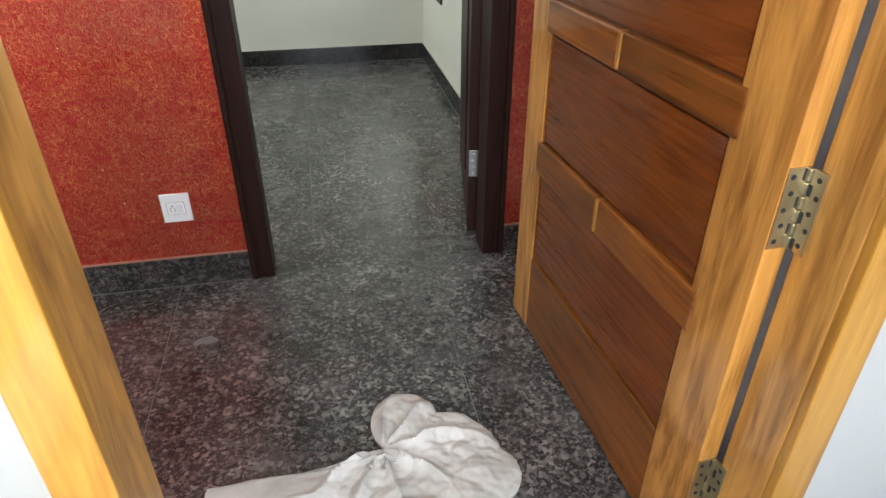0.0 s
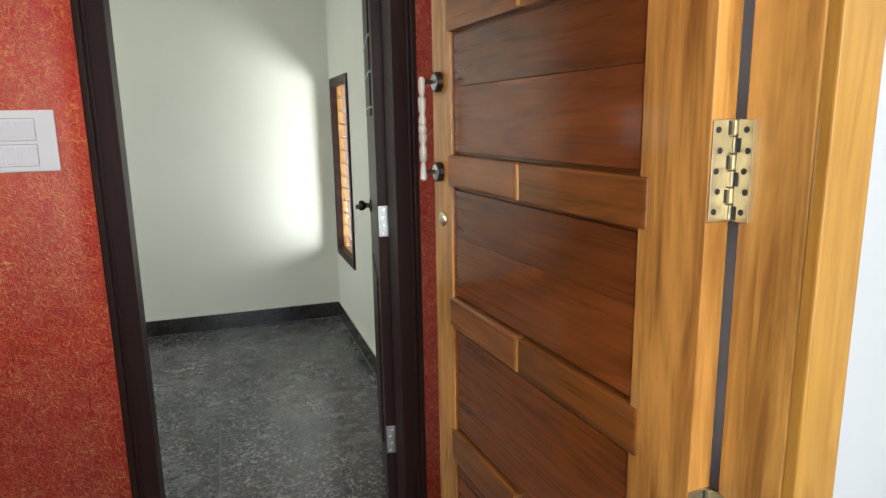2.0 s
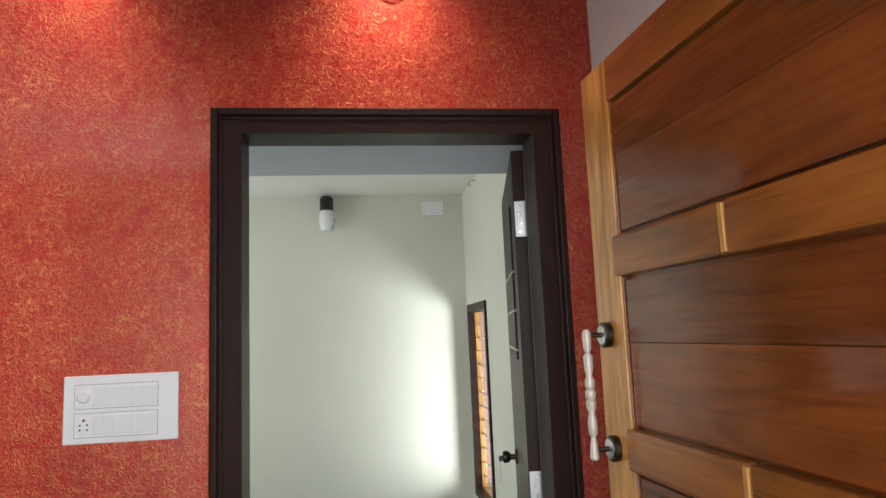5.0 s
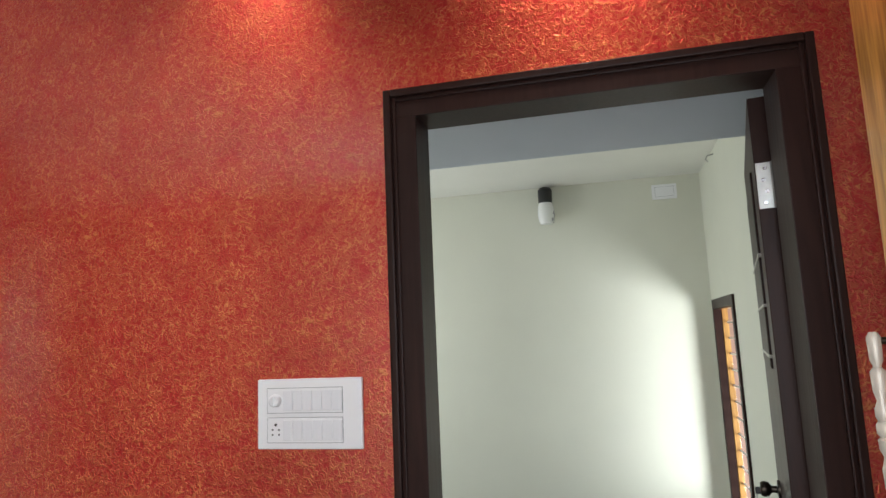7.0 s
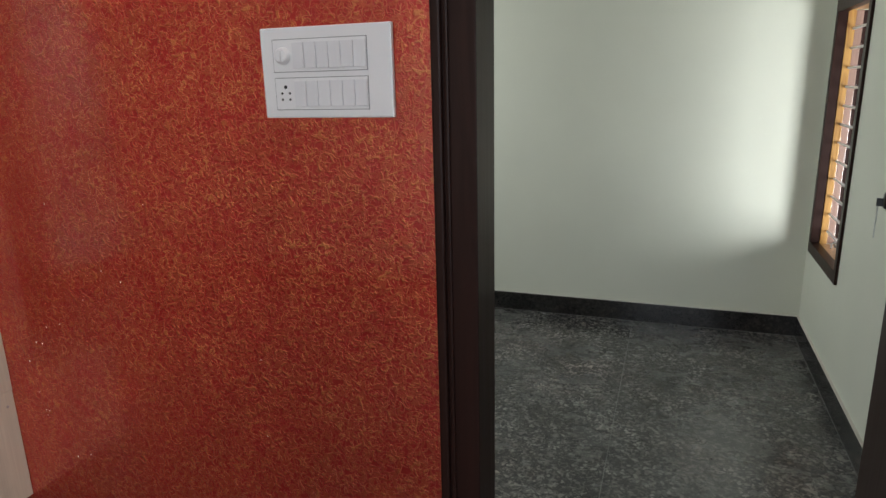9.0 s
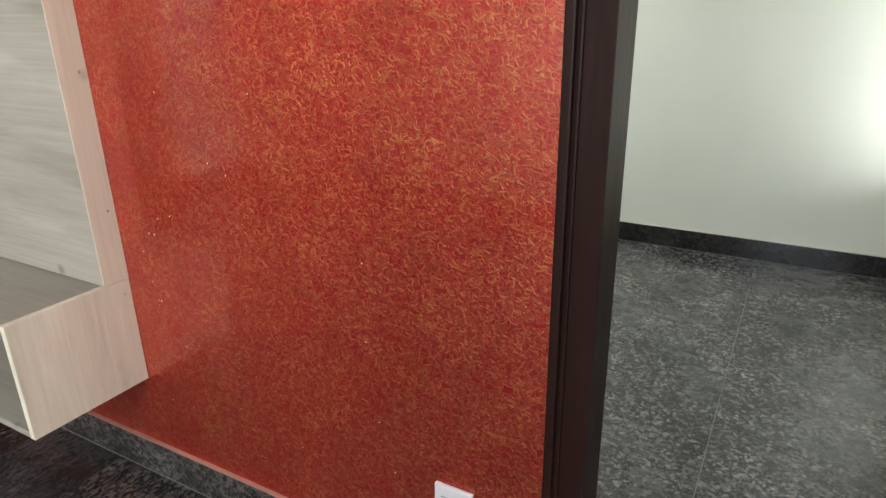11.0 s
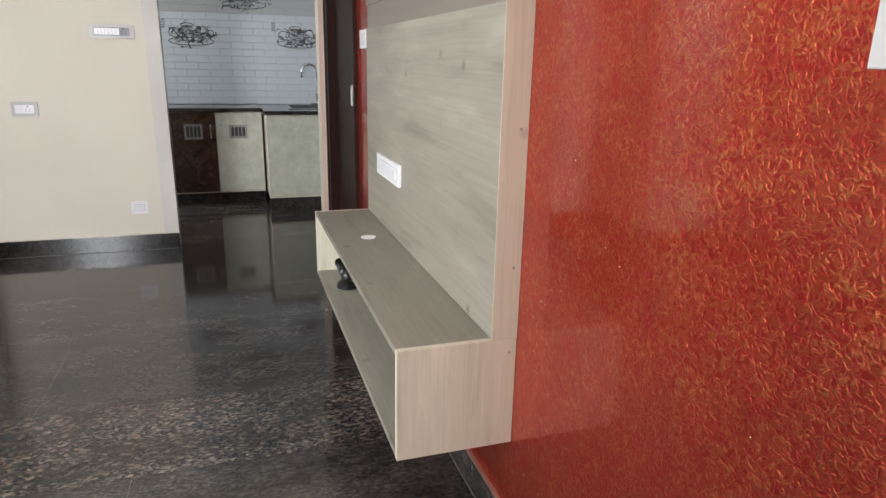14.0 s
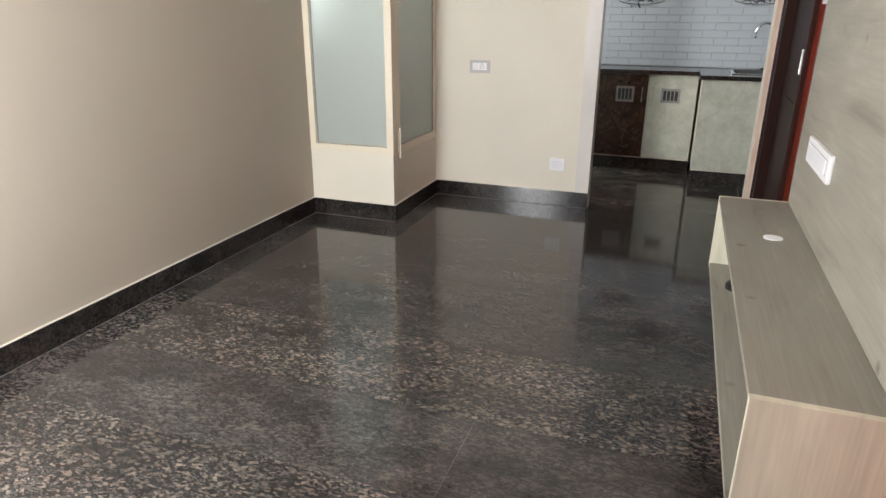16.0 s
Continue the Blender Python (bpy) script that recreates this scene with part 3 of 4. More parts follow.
part("sill", box(0.005, 0.955, -1.418, -1.297, -0.012, 0.004, bevel=0.002), GRANITE_SKIRT, ef, "dark granite threshold")

# the leaf's own frame: y runs along the leaf from its hinges, x is the thickness, -x the outer face
MD = pose(0.915, -1.284, 0, 0, 0, 4.0)
md = thing("entrance_door", (0, 0, 0), "varnished teak panelled entrance door standing open", "door", m=MD)
LEN, TH, TOP = 0.929, 0.040, 2.072
S0, S1 = 0.130, 0.818
part("stile", box(0, TH, 0.0, S0, 0.012, TOP, bevel=0.002), TEAK_V, md, "orange teak stile with vertical grain", local=True)
part("stile", box(0, TH, S1, LEN, 0.012, TOP, bevel=0.002), TEAK_V, md, local=True)
RAILS = [(0.012, 0.262, 0), (0.538, 0.628, 1), (0.912, 0.992, 1), (1.272, 1.350, 1), (1.636, 1.716, 1), (1.985, TOP, 0)]
for z0, z1, split in RAILS:
    if split:
        g = 0.487
        part("rail", box(-0.004, TH - 0.002, S0 - 0.02, g - 0.006, z0, z1, bevel=0.006), TEAK_H, md, local=True)
        part("rail", box(-0.004, TH - 0.002, g + 0.006, S1 + 0.016, z0, z1, bevel=0.007), TEAK_H, md, local=True)
        part("rail_bead", box(-0.006, TH - 0.004, g - 0.0055, g + 0.0055, z0 + 0.004, z1 - 0.004, bevel=0.002), TEAK_V, md, local=True)
    else:
        part("rail", box(0.001, TH - 0.001, S0, S1, z0, z1, bevel=0.002), TEAK_H, md, local=True)
for (a0, a1, _), (b0, b1, _) in zip(RAILS, RAILS[1:]):
    panel = part("panel", box(0.018, TH - 0.011, S0 - 0.004, S1 + 0.004, a1 - 0.004, b0 + 0.004), TEAK_PANEL, md, "dark red-brown raised teak panel of two boards", local=True)
    seam = a1 + (b0 - a1) * (0.42 if a0 < 0.6 else 0.56)
    for lo, hi in ((a1 + 0.008, seam - 0.0002), (seam + 0.0002, b0 - 0.008)):
        part("board", box(0.0065, 0.0182, S0 + 0.009, S1 - 0.009, lo, hi, bevel=0.0015), TEAK_PANEL, panel, local=True)
    for lo, hi in ((S0, S0 + 0.004), (S1 - 0.004, S1)):
        part("panel_bead", box(0.004, 0.0185, lo, hi, a1, b0, bevel=0.002), TEAK_PANEL, md, local=True)
for z in (0.255, 0.850, 1.365, 1.90):
    # one leaf lies on the door's hinge edge, the other on the jamb
    h = part("hinge", box(0.001, 0.036, -0.003, 0.0, z - 0.065, z + 0.065, bevel=0.0008), BRASS, md, "pale brass butt hinge", local=True)
    part("leaf", box(0.0345, 0.0385, -0.034, -0.010, z - 0.065, z + 0.065, bevel=0.0008), BRASS, h, local=True)
    for i in range(6):
        a = z - 0.065 + i * 0.13 / 6
        part("knuckle", box(0.0285, 0.0378, -0.0095, -0.001, a + 0.0003, a + 0.0213, bevel=0.0025), BRASS, h, local=True)
        gap = (0.0252, 0.0286) if i % 2 else (0.0330, 0.0346)
        # dark slips stand for the shade between the knuckles
        part("gap", box(*gap, -0.0036 if i % 2 else -0.0150, -0.001 if i % 2 else -0.0096, a + 0.002, a + 0.0196), HOLE, h, local=True)
    for i in range(5):
        zz = z - 0.052 + i * 0.026
        part("screw", lathe([(0.0042, -0.0005), (0.0042, 0.0008)], pose(0.009 + 0.004 * (i % 2), -0.0032, zz, 90), 8), HOLE, h, local=True)
        part("screw", lathe([(0.0042, -0.0005), (0.0042, 0.0008)], pose(0.0343, -0.023 - 0.004 * (i % 2), zz, 0, 90), 8), HOLE, h, local=True)
# pull handle: a turned bar on two stand-offs with round roses
hy = 0.884
pull = part("pull_handle", lathe([(0.0047, 0), (0.0086, 0.004), (0.0070, 0.03), (0.0047, 0.045), (0.0086, 0.05), (0.0094, 0.075), (0.0055, 0.09), (0.0094, 0.10), (0.0101, 0.112), (0.0070, 0.116),
                   (0.0101, 0.120), (0.0101, 0.132), (0.0070, 0.136), (0.0094, 0.142), (0.0094, 0.152), (0.0055, 0.162), (0.0086, 0.175), (0.0094, 0.20), (0.0047, 0.206), (0.0078, 0.215), (0.0086, 0.245), (0.0047, 0.252)], pose(-0.047, hy, 1.285), 16), ANTIQUE, md, "turned pale antique metal pull handle", smooth=True, local=True)
for z in (1.305, 1.525):
    part("stand_off", rod((0.0, hy, z), (-0.046, hy, z), 0.005), BRONZE, pull, smooth=True, local=True)
    part("rose", lathe([(0.025, 0), (0.025, 0.012), (0.023, 0.014)], pose(0, hy, z, 0, -90, 0), 20), BRONZE, pull, smooth=True, local=True)
    part("rose_cap", lathe([(0.019, 0.014), (0.019, 0.016), (0.006, 0.018)], pose(0, hy, z, 0, -90, 0), 20), STEEL, pull, "pale steel cap", smooth=True, local=True)
part("lock_cover", lathe([(0.019, 0), (0.018, 0.004), (0.012, 0.006)], pose(0, 0.874, 1.186, 0, -90, 0), 20), BRASS, md, "round brass lock cover", smooth=True, local=True)

# ---- bedroom window ----
win = thing("window_1", (BED_EAST, 2.3, 0.5), "teak bedroom window with white horizontal bars", "window", kind="structure")
a, b = WY
z0, z1 = WZ
X = BED_EAST
part("casing", box(X - 0.012, X + 0.03, a, b, z0, z0 + 0.055, bevel=0.002), BROWN_V, win, "dark brown window casing")
part("casing", box(X - 0.012, X + 0.03, a, b, z1 - 0.055, z1, bevel=0.002), BROWN_V, win)
part("casing", box(X - 0.012, X + 0.03, a, a + 0.04, z0 + 0.055, z1 - 0.055, bevel=0.002), BROWN_V, win)
part("casing", box(X - 0.012, X + 0.03, b - 0.04, b, z0 + 0.055, z1 - 0.055, bevel=0.002), BROWN_V, win)
part("window_frame", box(X + 0.03, X + 0.062, b - 0.045, b, z0, z1, bevel=0.002), TEAK_WINDOW, win, "orange teak window frame")
part("window_frame", box(X + 0.03, X + 0.11, a, a + 0.045, z0, z1, bevel=0.002), TEAK_WINDOW, win)
part("window_frame", box(X + 0.03, X + 0.11, a + 0.045, b - 0.045, z1 - 0.05, z1, bevel=0.002), TEAK_WINDOW, win)
part("window_sill", box(X + 0.03, X + 0.22, a + 0.045, b - 0.045, z0, z0 + 0.05, bevel=0.002), TEAK_WINDOW, win)
for i in range(12):
    z = z0 + 0.115 + i * 0.088
    part("bar", rod((X + 0.058, a + 0.04, z), (X + 0.058, b - 0.04, z), 0.006, 10), BARWHITE, win, smooth=True)
shutter = part("shutter", box(X + 0.063, X + 0.094, b - 0.040, b - 0.005, z0 + 0.052, z1 - 0.052, bevel=0.003), SHUTTER, win, "pinkish brown window shutter folded open outside")
# dark strip stands for the shade in the gap past the shutter
part("shutter_edge", box(X + 0.095, X + 0.110, b - 0.034, b - 0.005, z0 + 0.052, z1 - 0.052, bevel=0.002), BROWN_V, shutter, "dark strip for the shaded gap beside the shutter")
part("shutter_leaf", box(X + 0.111, X + 0.43, b - 0.040, b - 0.010, z0 + 0.06, z1 - 0.10, bevel=0.003), SUNLIT_WOOD, shutter, "shutter leaf with sunlight put into its pale peach colour")
latch = thing("window_catch", (X + 0.09, b - 0.12, z0 + 0.05), "small steel window catch on the sill", "latch")
part("catch_body", lathe([(0.010, 0), (0.010, 0.012), (0.006, 0.016), (0.006, 0.03), (0.009, 0.034), (0.009, 0.045)], pose(X + 0.09, b - 0.12, z0 + 0.05), 12), STEEL, latch, smooth=True)
part("catch_arm", tube([(X + 0.09, b - 0.12, z0 + 0.086), (X + 0.06, b - 0.15, z0 + 0.075), (X + 0.055, b - 0.17, z0 + 0.058)], 0.004), STEEL, latch, smooth=True)


# ---- switch plates ----
def plate(name, center, w, h, normal, label, rows=(), depth=0.010, shell=None, bed=None):
    """A plastic wall plate. normal: 'y-' (on a wall facing -y), 'x+' (facing +x). rows: (z offset, height, left, right, content)."""
    rot = {"y-": 0, "x+": 90}[normal]
    m = Matrix.Translation(center) @ pose(0, 0, 0, 0, 0, rot)
    t = thing(name, (0, 0, 0), label, "switch plate", m=m)
    part("plate", box(-w / 2, w / 2, -depth, 0.0, -h / 2, h / 2, bevel=0.003), shell or PLASTIC, t, local=True)
    for zc, rh, xl, xr, content in rows:
        part("module_rim", box(xl, xr, -depth - 0.0008, -depth + 0.001, zc - rh / 2, zc + rh / 2), LINE, t, local=True)
        part("module_bed", box(xl + 0.0012, xr - 0.0012, -depth - 0.0016, -depth, zc - rh / 2 + 0.0012, zc + rh / 2 - 0.0012), bed or PLASTIC, t, local=True)
        x = xl + 0.003
        for kind, cw in content:
            if kind == "key":
                part("switch_key", box(x + 0.0008, x + cw - 0.0008, -depth - 0.0042, -depth - 0.001, zc - rh / 2 + 0.006, zc + rh / 2 - 0.006, bevel=0.001), KEYGREY, t, local=True)
            elif kind == "dial":
                d = part("dial", lathe([(0.015, 0), (0.014, 0.008), (0.011, 0.011)], pose(x + cw / 2, -depth - 0.001, zc, 90), 20), PLASTIC, t, local=True, smooth=True)
                part("dial_grip", box(x + cw / 2 - 0.002, x + cw / 2 + 0.002, -depth - 0.016, -depth - 0.011, zc - 0.010, zc + 0.010, bevel=0.001), PLASTIC, d, local=True)
            elif kind == "socket":
                s = cw / 0.038
                for hx, hz, r in ((0, 0.012, 0.0035), (-0.008, 0.001, 0.0024), (0.008, 0.001, 0.0024), (-0.008, -0.010, 0.0024), (0.008, -0.010, 0.0024)):
                    part("socket_hole", lathe([(r * s, 0), (r * s, 0.0006)], pose(x + cw / 2 + hx * s, -depth - 0.0015, zc + hz * s, 90), 8), HOLE, t, local=True)
            x += cw
    return t


SIX_KEYS = [("key", 0.0243)] * 6
plate("switchboard", (-0.204, 0, 1.3975), 0.258, 0.157, "y-", "white plastic switchboard with dimmer, socket and twelve switches",
      [(0.030, 0.057, -0.104, 0.0835, [("dial", 0.038)] + SIX_KEYS), (-0.036, 0.057, -0.104, 0.0835, [("socket", 0.038)] + SIX_KEYS)])
plate("low_socket", (-0.2, 0, 0.300), 0.09, 0.10, "y-", "small white plastic socket plate low on the red wall", [(0, 0.045, -0.028, 0.028, [("socket", 0.030), ("key", 0.020)])])
plate("far_switch", (-3.10, 0, 1.42), 0.16, 0.09, "y-", "white plastic switch plate beside the dark door", [(0, 0.05, -0.06, 0.06, [("key", 0.028)] * 4)], 0.016)
plate("tv_socket", (-2.29, -0.07, 0.902), 0.37, 0.085, "y-", "white plastic socket plate on the television panel", [(0, 0.05, -0.16, 0.16, [("key", 0.10), ("key", 0.10), ("key", 0.10)])], 0.014)
plate("wide_switchboard", (WEST, -1.355, 1.465), 0.265, 0.085, "x+", "white plastic switchboard with a row of keys beside the kitchen opening",
      [(0, 0.052, -0.105, 0.105, [("key", 0.021)] * 7 + [("socket", 0.05)])], 0.012, GREYSHELL, LINE)
plate("socket_pair", (WEST, -1.91, 0.977), 0.150, 0.090, "x+", "white plastic plate with one socket and one switch", [(0, 0.055, -0.055, 0.055, [("key", 0.045), ("socket", 0.05)])], 0.012, GREYSHELL)
plate("low_socket_west", (WEST, -1.307, 0.308), 0.107, 0.09, "x+", "small white plastic socket plate above the skirting", [(0, 0.045, -0.035, 0.035, [("key", 0.062)])], 0.014)
plate("bedroom_plate", (0.87, BED_BACK, 2.392), 0.145, 0.092, "y-", "blank white plastic plate high on the bedroom wall", [(0, 0.06, -0.055, 0.055, [])], 0.012)

# painted-over round cover above the bedroom door
single("junction_cover", lathe([(0.042, 0), (0.041, 0.003), (0.038, 0.004)], pose(0.47, 0, 2.475, 90), 32), RED, "round junction box cover painted over on the red wall", "wall cover", smooth=True)

rng = random.Random(9)
specks = bmesh.new()
for i in range(26):
    lathe([(rng.uniform(0.0008, 0.0022), 0), (0.0006, 0.0010)], pose(rng.uniform(-1.1, -0.35), 0, rng.uniform(0.2, 1.25), 90), 6, specks)
single("paint_specks", specks, mat("pale_paint_drop", (0.80, 0.74, 0.66), 0.4), "tiny pale paint drops dried on the red wall", "paint drops", kind="stuff")

# ---- bedroom wall lamp ----
lamp = thing("wall_lamp", (0.155, BED_BACK, 2.38), "small wall lamp with black holder and white crackled glass", "wall lamp")
part("backplate", box(0.125, 0.185, BED_BACK - 0.012, BED_BACK, 2.40, 2.47, bevel=0.003), BLACK, lamp)
part("holder", lathe([(0.042, -0.016), (0.044, 0.0), (0.044, 0.07), (0.030, 0.085), (0.012, 0.09)], pose(0.152, BED_BACK - 0.062, 2.388), 24), BLACK, lamp, smooth=True)
part("arm", rod((0.152, BED_BACK - 0.062, 2.43), (0.152, BED_BACK, 2.43), 0.008), BLACK, lamp)
shade = part("shade", lathe([(0.034, 0), (0.046, 0.02), (0.052, 0.07), (0.050, 0.11), (0.042, 0.135)], pose(0.152, BED_BACK - 0.062, 2.240), 24), LAMPGLASS, lamp, "white crackled glass shade", smooth=True)
rng = random.Random(4)
for i in range(9):
    a0, h0, pts = rng.uniform(0, 6.28), rng.uniform(0.02, 0.09), []
    for k in range(5):
        r = 0.0475 + 0.006 * min(1, h0 / 0.07)
        pts.append((0.152 + r * math.cos(a0), BED_BACK - 0.062 + r * math.sin(a0), 2.240 + h0))
        a0, h0 = a0 + rng.uniform(-0.45, 0.45), min(0.125, max(0.012, h0 + rng.uniform(-0.03, 0.03)))
    part("crackle_line", tube(pts, 0.0020, 5), LINE, shade)

hook = thing("ceiling_hook", (BED_EAST - 0.01, 2.15, 2.45), "small steel hook under the bedroom ceiling", "hook")
part("hook_wire", tube([(BED_EAST, 2.15, 2.46), (BED_EAST - 0.03, 2.15, 2.455), (BED_EAST - 0.04, 2.15, 2.435), (BED_EAST - 0.03, 2.15, 2.42)], 0.004), STEEL, hook, smooth=True)

# ---- television unit on the red wall ----
TX0, TX1 = -2.735, -1.178
tv = thing("tv_unit", ((TX0 + TX1) / 2, 0, 0.333), "grey ash laminate wall-hung television unit with open box shelf", "tv unit")
PT, PY = 2.13, -0.07
part("back_panel", box(TX0, TX1 - 0.002, PY, -0.002, 0.640, 1.450, bevel=0.001), ASH_H, tv, "grey ash panel with horizontal grain and knots")
part("back_panel", box(TX0, TX1 - 0.002, PY, -0.002, 1.547, PT, bevel=0.001), ASH_H, tv)
part("band", box(TX0, TX1 - 0.0025, PY + 0.006, -0.002, 1.450, 1.547), TAUPE, tv, "taupe horizontal band")
part("edge_strip", box(TX1 - 0.0018, TX1 + 0.0012, PY - 0.001, -0.001, 0.640, PT), ASH_V, tv, "pale ash edge strip")
B0, B1, BY = 0.333, 0.638, -0.318
part("top_board", box(TX0, TX1 - 0.018, BY, -0.001, B1 - 0.018, B1, bevel=0.001), ASH_H, tv)
part("bottom_board", box(TX0, TX1 - 0.018, BY, -0.001, B0, B0 + 0.018, bevel=0.001), ASH_H, tv)
part("end_board", box(TX1 - 0.018, TX1, BY - 0.001, -0.001, B0, B1 + 0.0008, bevel=0.001), ASH_V, tv, "pale ash end board with vertical grain")
part("end_board", box(TX0 - 0.018, TX0, BY - 0.001, -0.001, B0, B1, bevel=0.001), ASH_V, tv)
part("back_board", box(TX0, TX1 - 0.018, -0.012, -0.001, B0 + 0.018, B1 - 0.018), ASH_H, tv)
part("cable_hole_cap", lathe([(0.030, 0), (0.030, 0.002), (0.026, 0.003)], pose(-2.24, -0.172, B1), 28), PLASTIC, tv, "white round cable hole cap", smooth=True)
for px, pz in ((TX1 + 0.0012, 1.17), (TX1 + 0.0012, 0.83), (TX1 + 0.0012, 1.62), (TX1, 0.60)):
    part("screw_cap", lathe([(0.004, 0), (0.003, 0.0006)], pose(px, -0.02, pz, 0, 90, 0), 10), LINE if pz > 0.7 else STEEL, tv)
for bx in (-1.55, -2.35):
    part("bracket", box(bx, bx + 0.03, -0.16, -0.001, B0 - 0.025, B0, bevel=0.002), BLACK, tv)

# small black strap-like clamp lying inside the open shelf
z0 = B0 + 0.018
ob = thing("black_clamp", (-2.47, -0.22, z0), "small black plastic clamp lying in the open shelf", "clamp")
part("clamp_base", lathe([(0.030, 0), (0.046, 0.006), (0.046, 0.022), (0.034, 0.034)], pose(-2.46, -0.225, z0), 14), BLACK, ob, smooth=True)
part("clamp_arm", tube([(-2.46, -0.225, z0 + 0.025), (-2.49, -0.215, z0 + 0.055), (-2.53, -0.22, z0 + 0.075), (-2.56, -0.24, z0 + 0.07)], 0.017), BLACK, ob, smooth=True)
jaw = bmesh.new()
for i in range(4):
    lathe([(0.016, 0), (0.022, 0.005), (0.022, 0.012), (0.014, 0.017)], pose(-2.56 + 0.03 * i, -0.245 + 0.006 * i, z0 + 0.085 - 0.010 * i, 15 * i, 60, 20), 10, jaw)
part("clamp_jaw", jaw, BLACK, ob, smooth=True)

# ---- frosted glass enclosure in the corner ----
gb = thing("glass_enclosure", (-4.18, -2.56, 0), "cream framed frosted glass enclosure on a low wall", "enclosure")
GX, GY = -3.79, -2.25
part("plinth_front", box(GX - 0.06, GX, SOUTH, GY, 0, 0.455, bevel=0.002), CREAM, gb, "cream painted low wall")
part("plinth_side", box(WEST, GX - 0.06, GY - 0.06, GY, 0, 0.44, bevel=0.002), CREAM, gb)
part("corner_post", box(GX - 0.06, GX + 0.004, GY - 0.045, GY + 0.004, 0.455, 2.5, bevel=0.003), CREAM_FRAME, gb)
part("wall_post", box(GX - 0.055, GX + 0.003, SOUTH, SOUTH + 0.045, 0.455, 2.5, bevel=0.003), CREAM_FRAME, gb)
part("front_sill", box(GX - 0.055, GX + 0.004, SOUTH + 0.045, GY - 0.045, 0.455, 0.500, bevel=0.003), CREAM_FRAME, gb)
part("front_head", box(GX - 0.055, GX + 0.004, SOUTH + 0.045, GY - 0.045, 2.44, 2.5, bevel=0.003), CREAM_FRAME, gb)
part("front_gasket", box(GX - 0.030, GX - 0.020, SOUTH + 0.045, SOUTH + 0.049, 0.5, 2.44), LINE, gb)
part("front_pane", box(GX - 0.030, GX - 0.024, SOUTH + 0.050, GY - 0.050, 0.502, 2.438), FROST, gb, "frosted glass pane")
door = part("glass_door", box(GX - 0.12, GX - 0.062, GY - 0.035, GY + 0.002, 0.445, 2.44, bevel=0.003), CREAM_FRAME, gb, "cream framed frosted glass door")
part("door_stile", box(WEST + 0.006, WEST + 0.055, GY - 0.035, GY + 0.002, 0.445, 2.44, bevel=0.003), CREAM_FRAME, door)
part("door_rail", box(WEST + 0.055, GX - 0.12, GY - 0.035, GY + 0.002, 0.445, 0.500, bevel=0.003), CREAM_FRAME, door)
part("door_rail", box(WEST + 0.055, GX - 0.12, GY - 0.035, GY + 0.002, 2.39, 2.44, bevel=0.003), CREAM_FRAME, door)
part("door_gasket", box(WEST + 0.055, WEST + 0.059, GY - 0.016, GY - 0.006, 0.5, 2.39), LINE, door)
part("door_gasket", box(WEST + 0.059, GX - 0.12, GY - 0.016, GY - 0.006, 0.500, 0.504), LINE, door)
part("door_pane", box(WEST + 0.060, GX - 0.121, GY - 0.018, GY - 0.012, 0.505, 2.389), FROST, door, "frosted glass pane")
part("door_handle", tube([(GX - 0.10, GY, 1.40), (GX - 0.10, GY + 0.035, 1.405), (GX - 0.10, GY + 0.035, 1.545), (GX - 0.10, GY, 1.55)], 0.005), CREAM_FRAME, door, smooth=True)
bolt = part("tower_bolt", box(GX - 0.100, GX - 0.075, GY + 0.002, GY + 0.008, 0.46, 0.60, bevel=0.001), CREAM_FRAME, door)
part("bolt_rod", rod((GX - 0.088, GY + 0.013, 0.42), (GX - 0.088, GY + 0.013, 0.62), 0.006), CREAM_FRAME, bolt, smooth=True)
part("bolt_knob", rod((GX - 0.088, GY + 0.013, 0.575), (GX - 0.060, GY + 0.030, 0.575), 0.005), CREAM_FRAME, bolt, smooth=True)

# ---- kitchen ----
KL, KR = -5.98, -5.62      # fronts of the two cabinet runs
SPLIT = -0.375


def vent(parent, x, y0, y1, z0, z1):
    """A pressed steel vent: a frame with upright slots."""
    v = part("vent", box(x, x + 0.004, y0, y1, z0, z1, bevel=0.001), DULL_STEEL, parent, "small steel vent grille")
    n = 4
    for i in range(n):
        a = y0 + 0.015 + i * (y1 - y0 - 0.03) / n
        part("slot", box(x + 0.0035, x + 0.005, a + 0.004, a + (y1 - y0 - 0.03) / n - 0.004, z0 + 0.02, z1 - 0.02), HOLE, v)


def cabinet(label, x, y0, y1, z0, z1, depth, front, handle=None, grille=None):
    t = thing("base_cabinet", (x - depth / 2, (y0 + y1) / 2, 0), label, "cabinet", "kitchen base cabinets")
    part("body", box(x - depth, x - 0.02, y0, y1, z0, z1), CREAM_FRAME, t)
    d = part("door", box(x - 0.019, x, y0 + 0.003, y1 - 0.003, z0 + 0.012, z1 - 0.004, bevel=0.002), front, t)
    if handle:
        part("handle", tube([(x, handle, 0.62), (x + 0.025, handle, 0.625), (x + 0.025, handle, 0.735), (x, handle, 0.74)], 0.005), STEEL, d, smooth=True)
    if grille:
        vent(d, x, *grille)
    part("plinth", box(x - depth, x - 0.05 if x == KL else x - 0.012, y0, y1, 0, z0), GRANITE_SKIRT, t, "dark granite plinth")
    return t


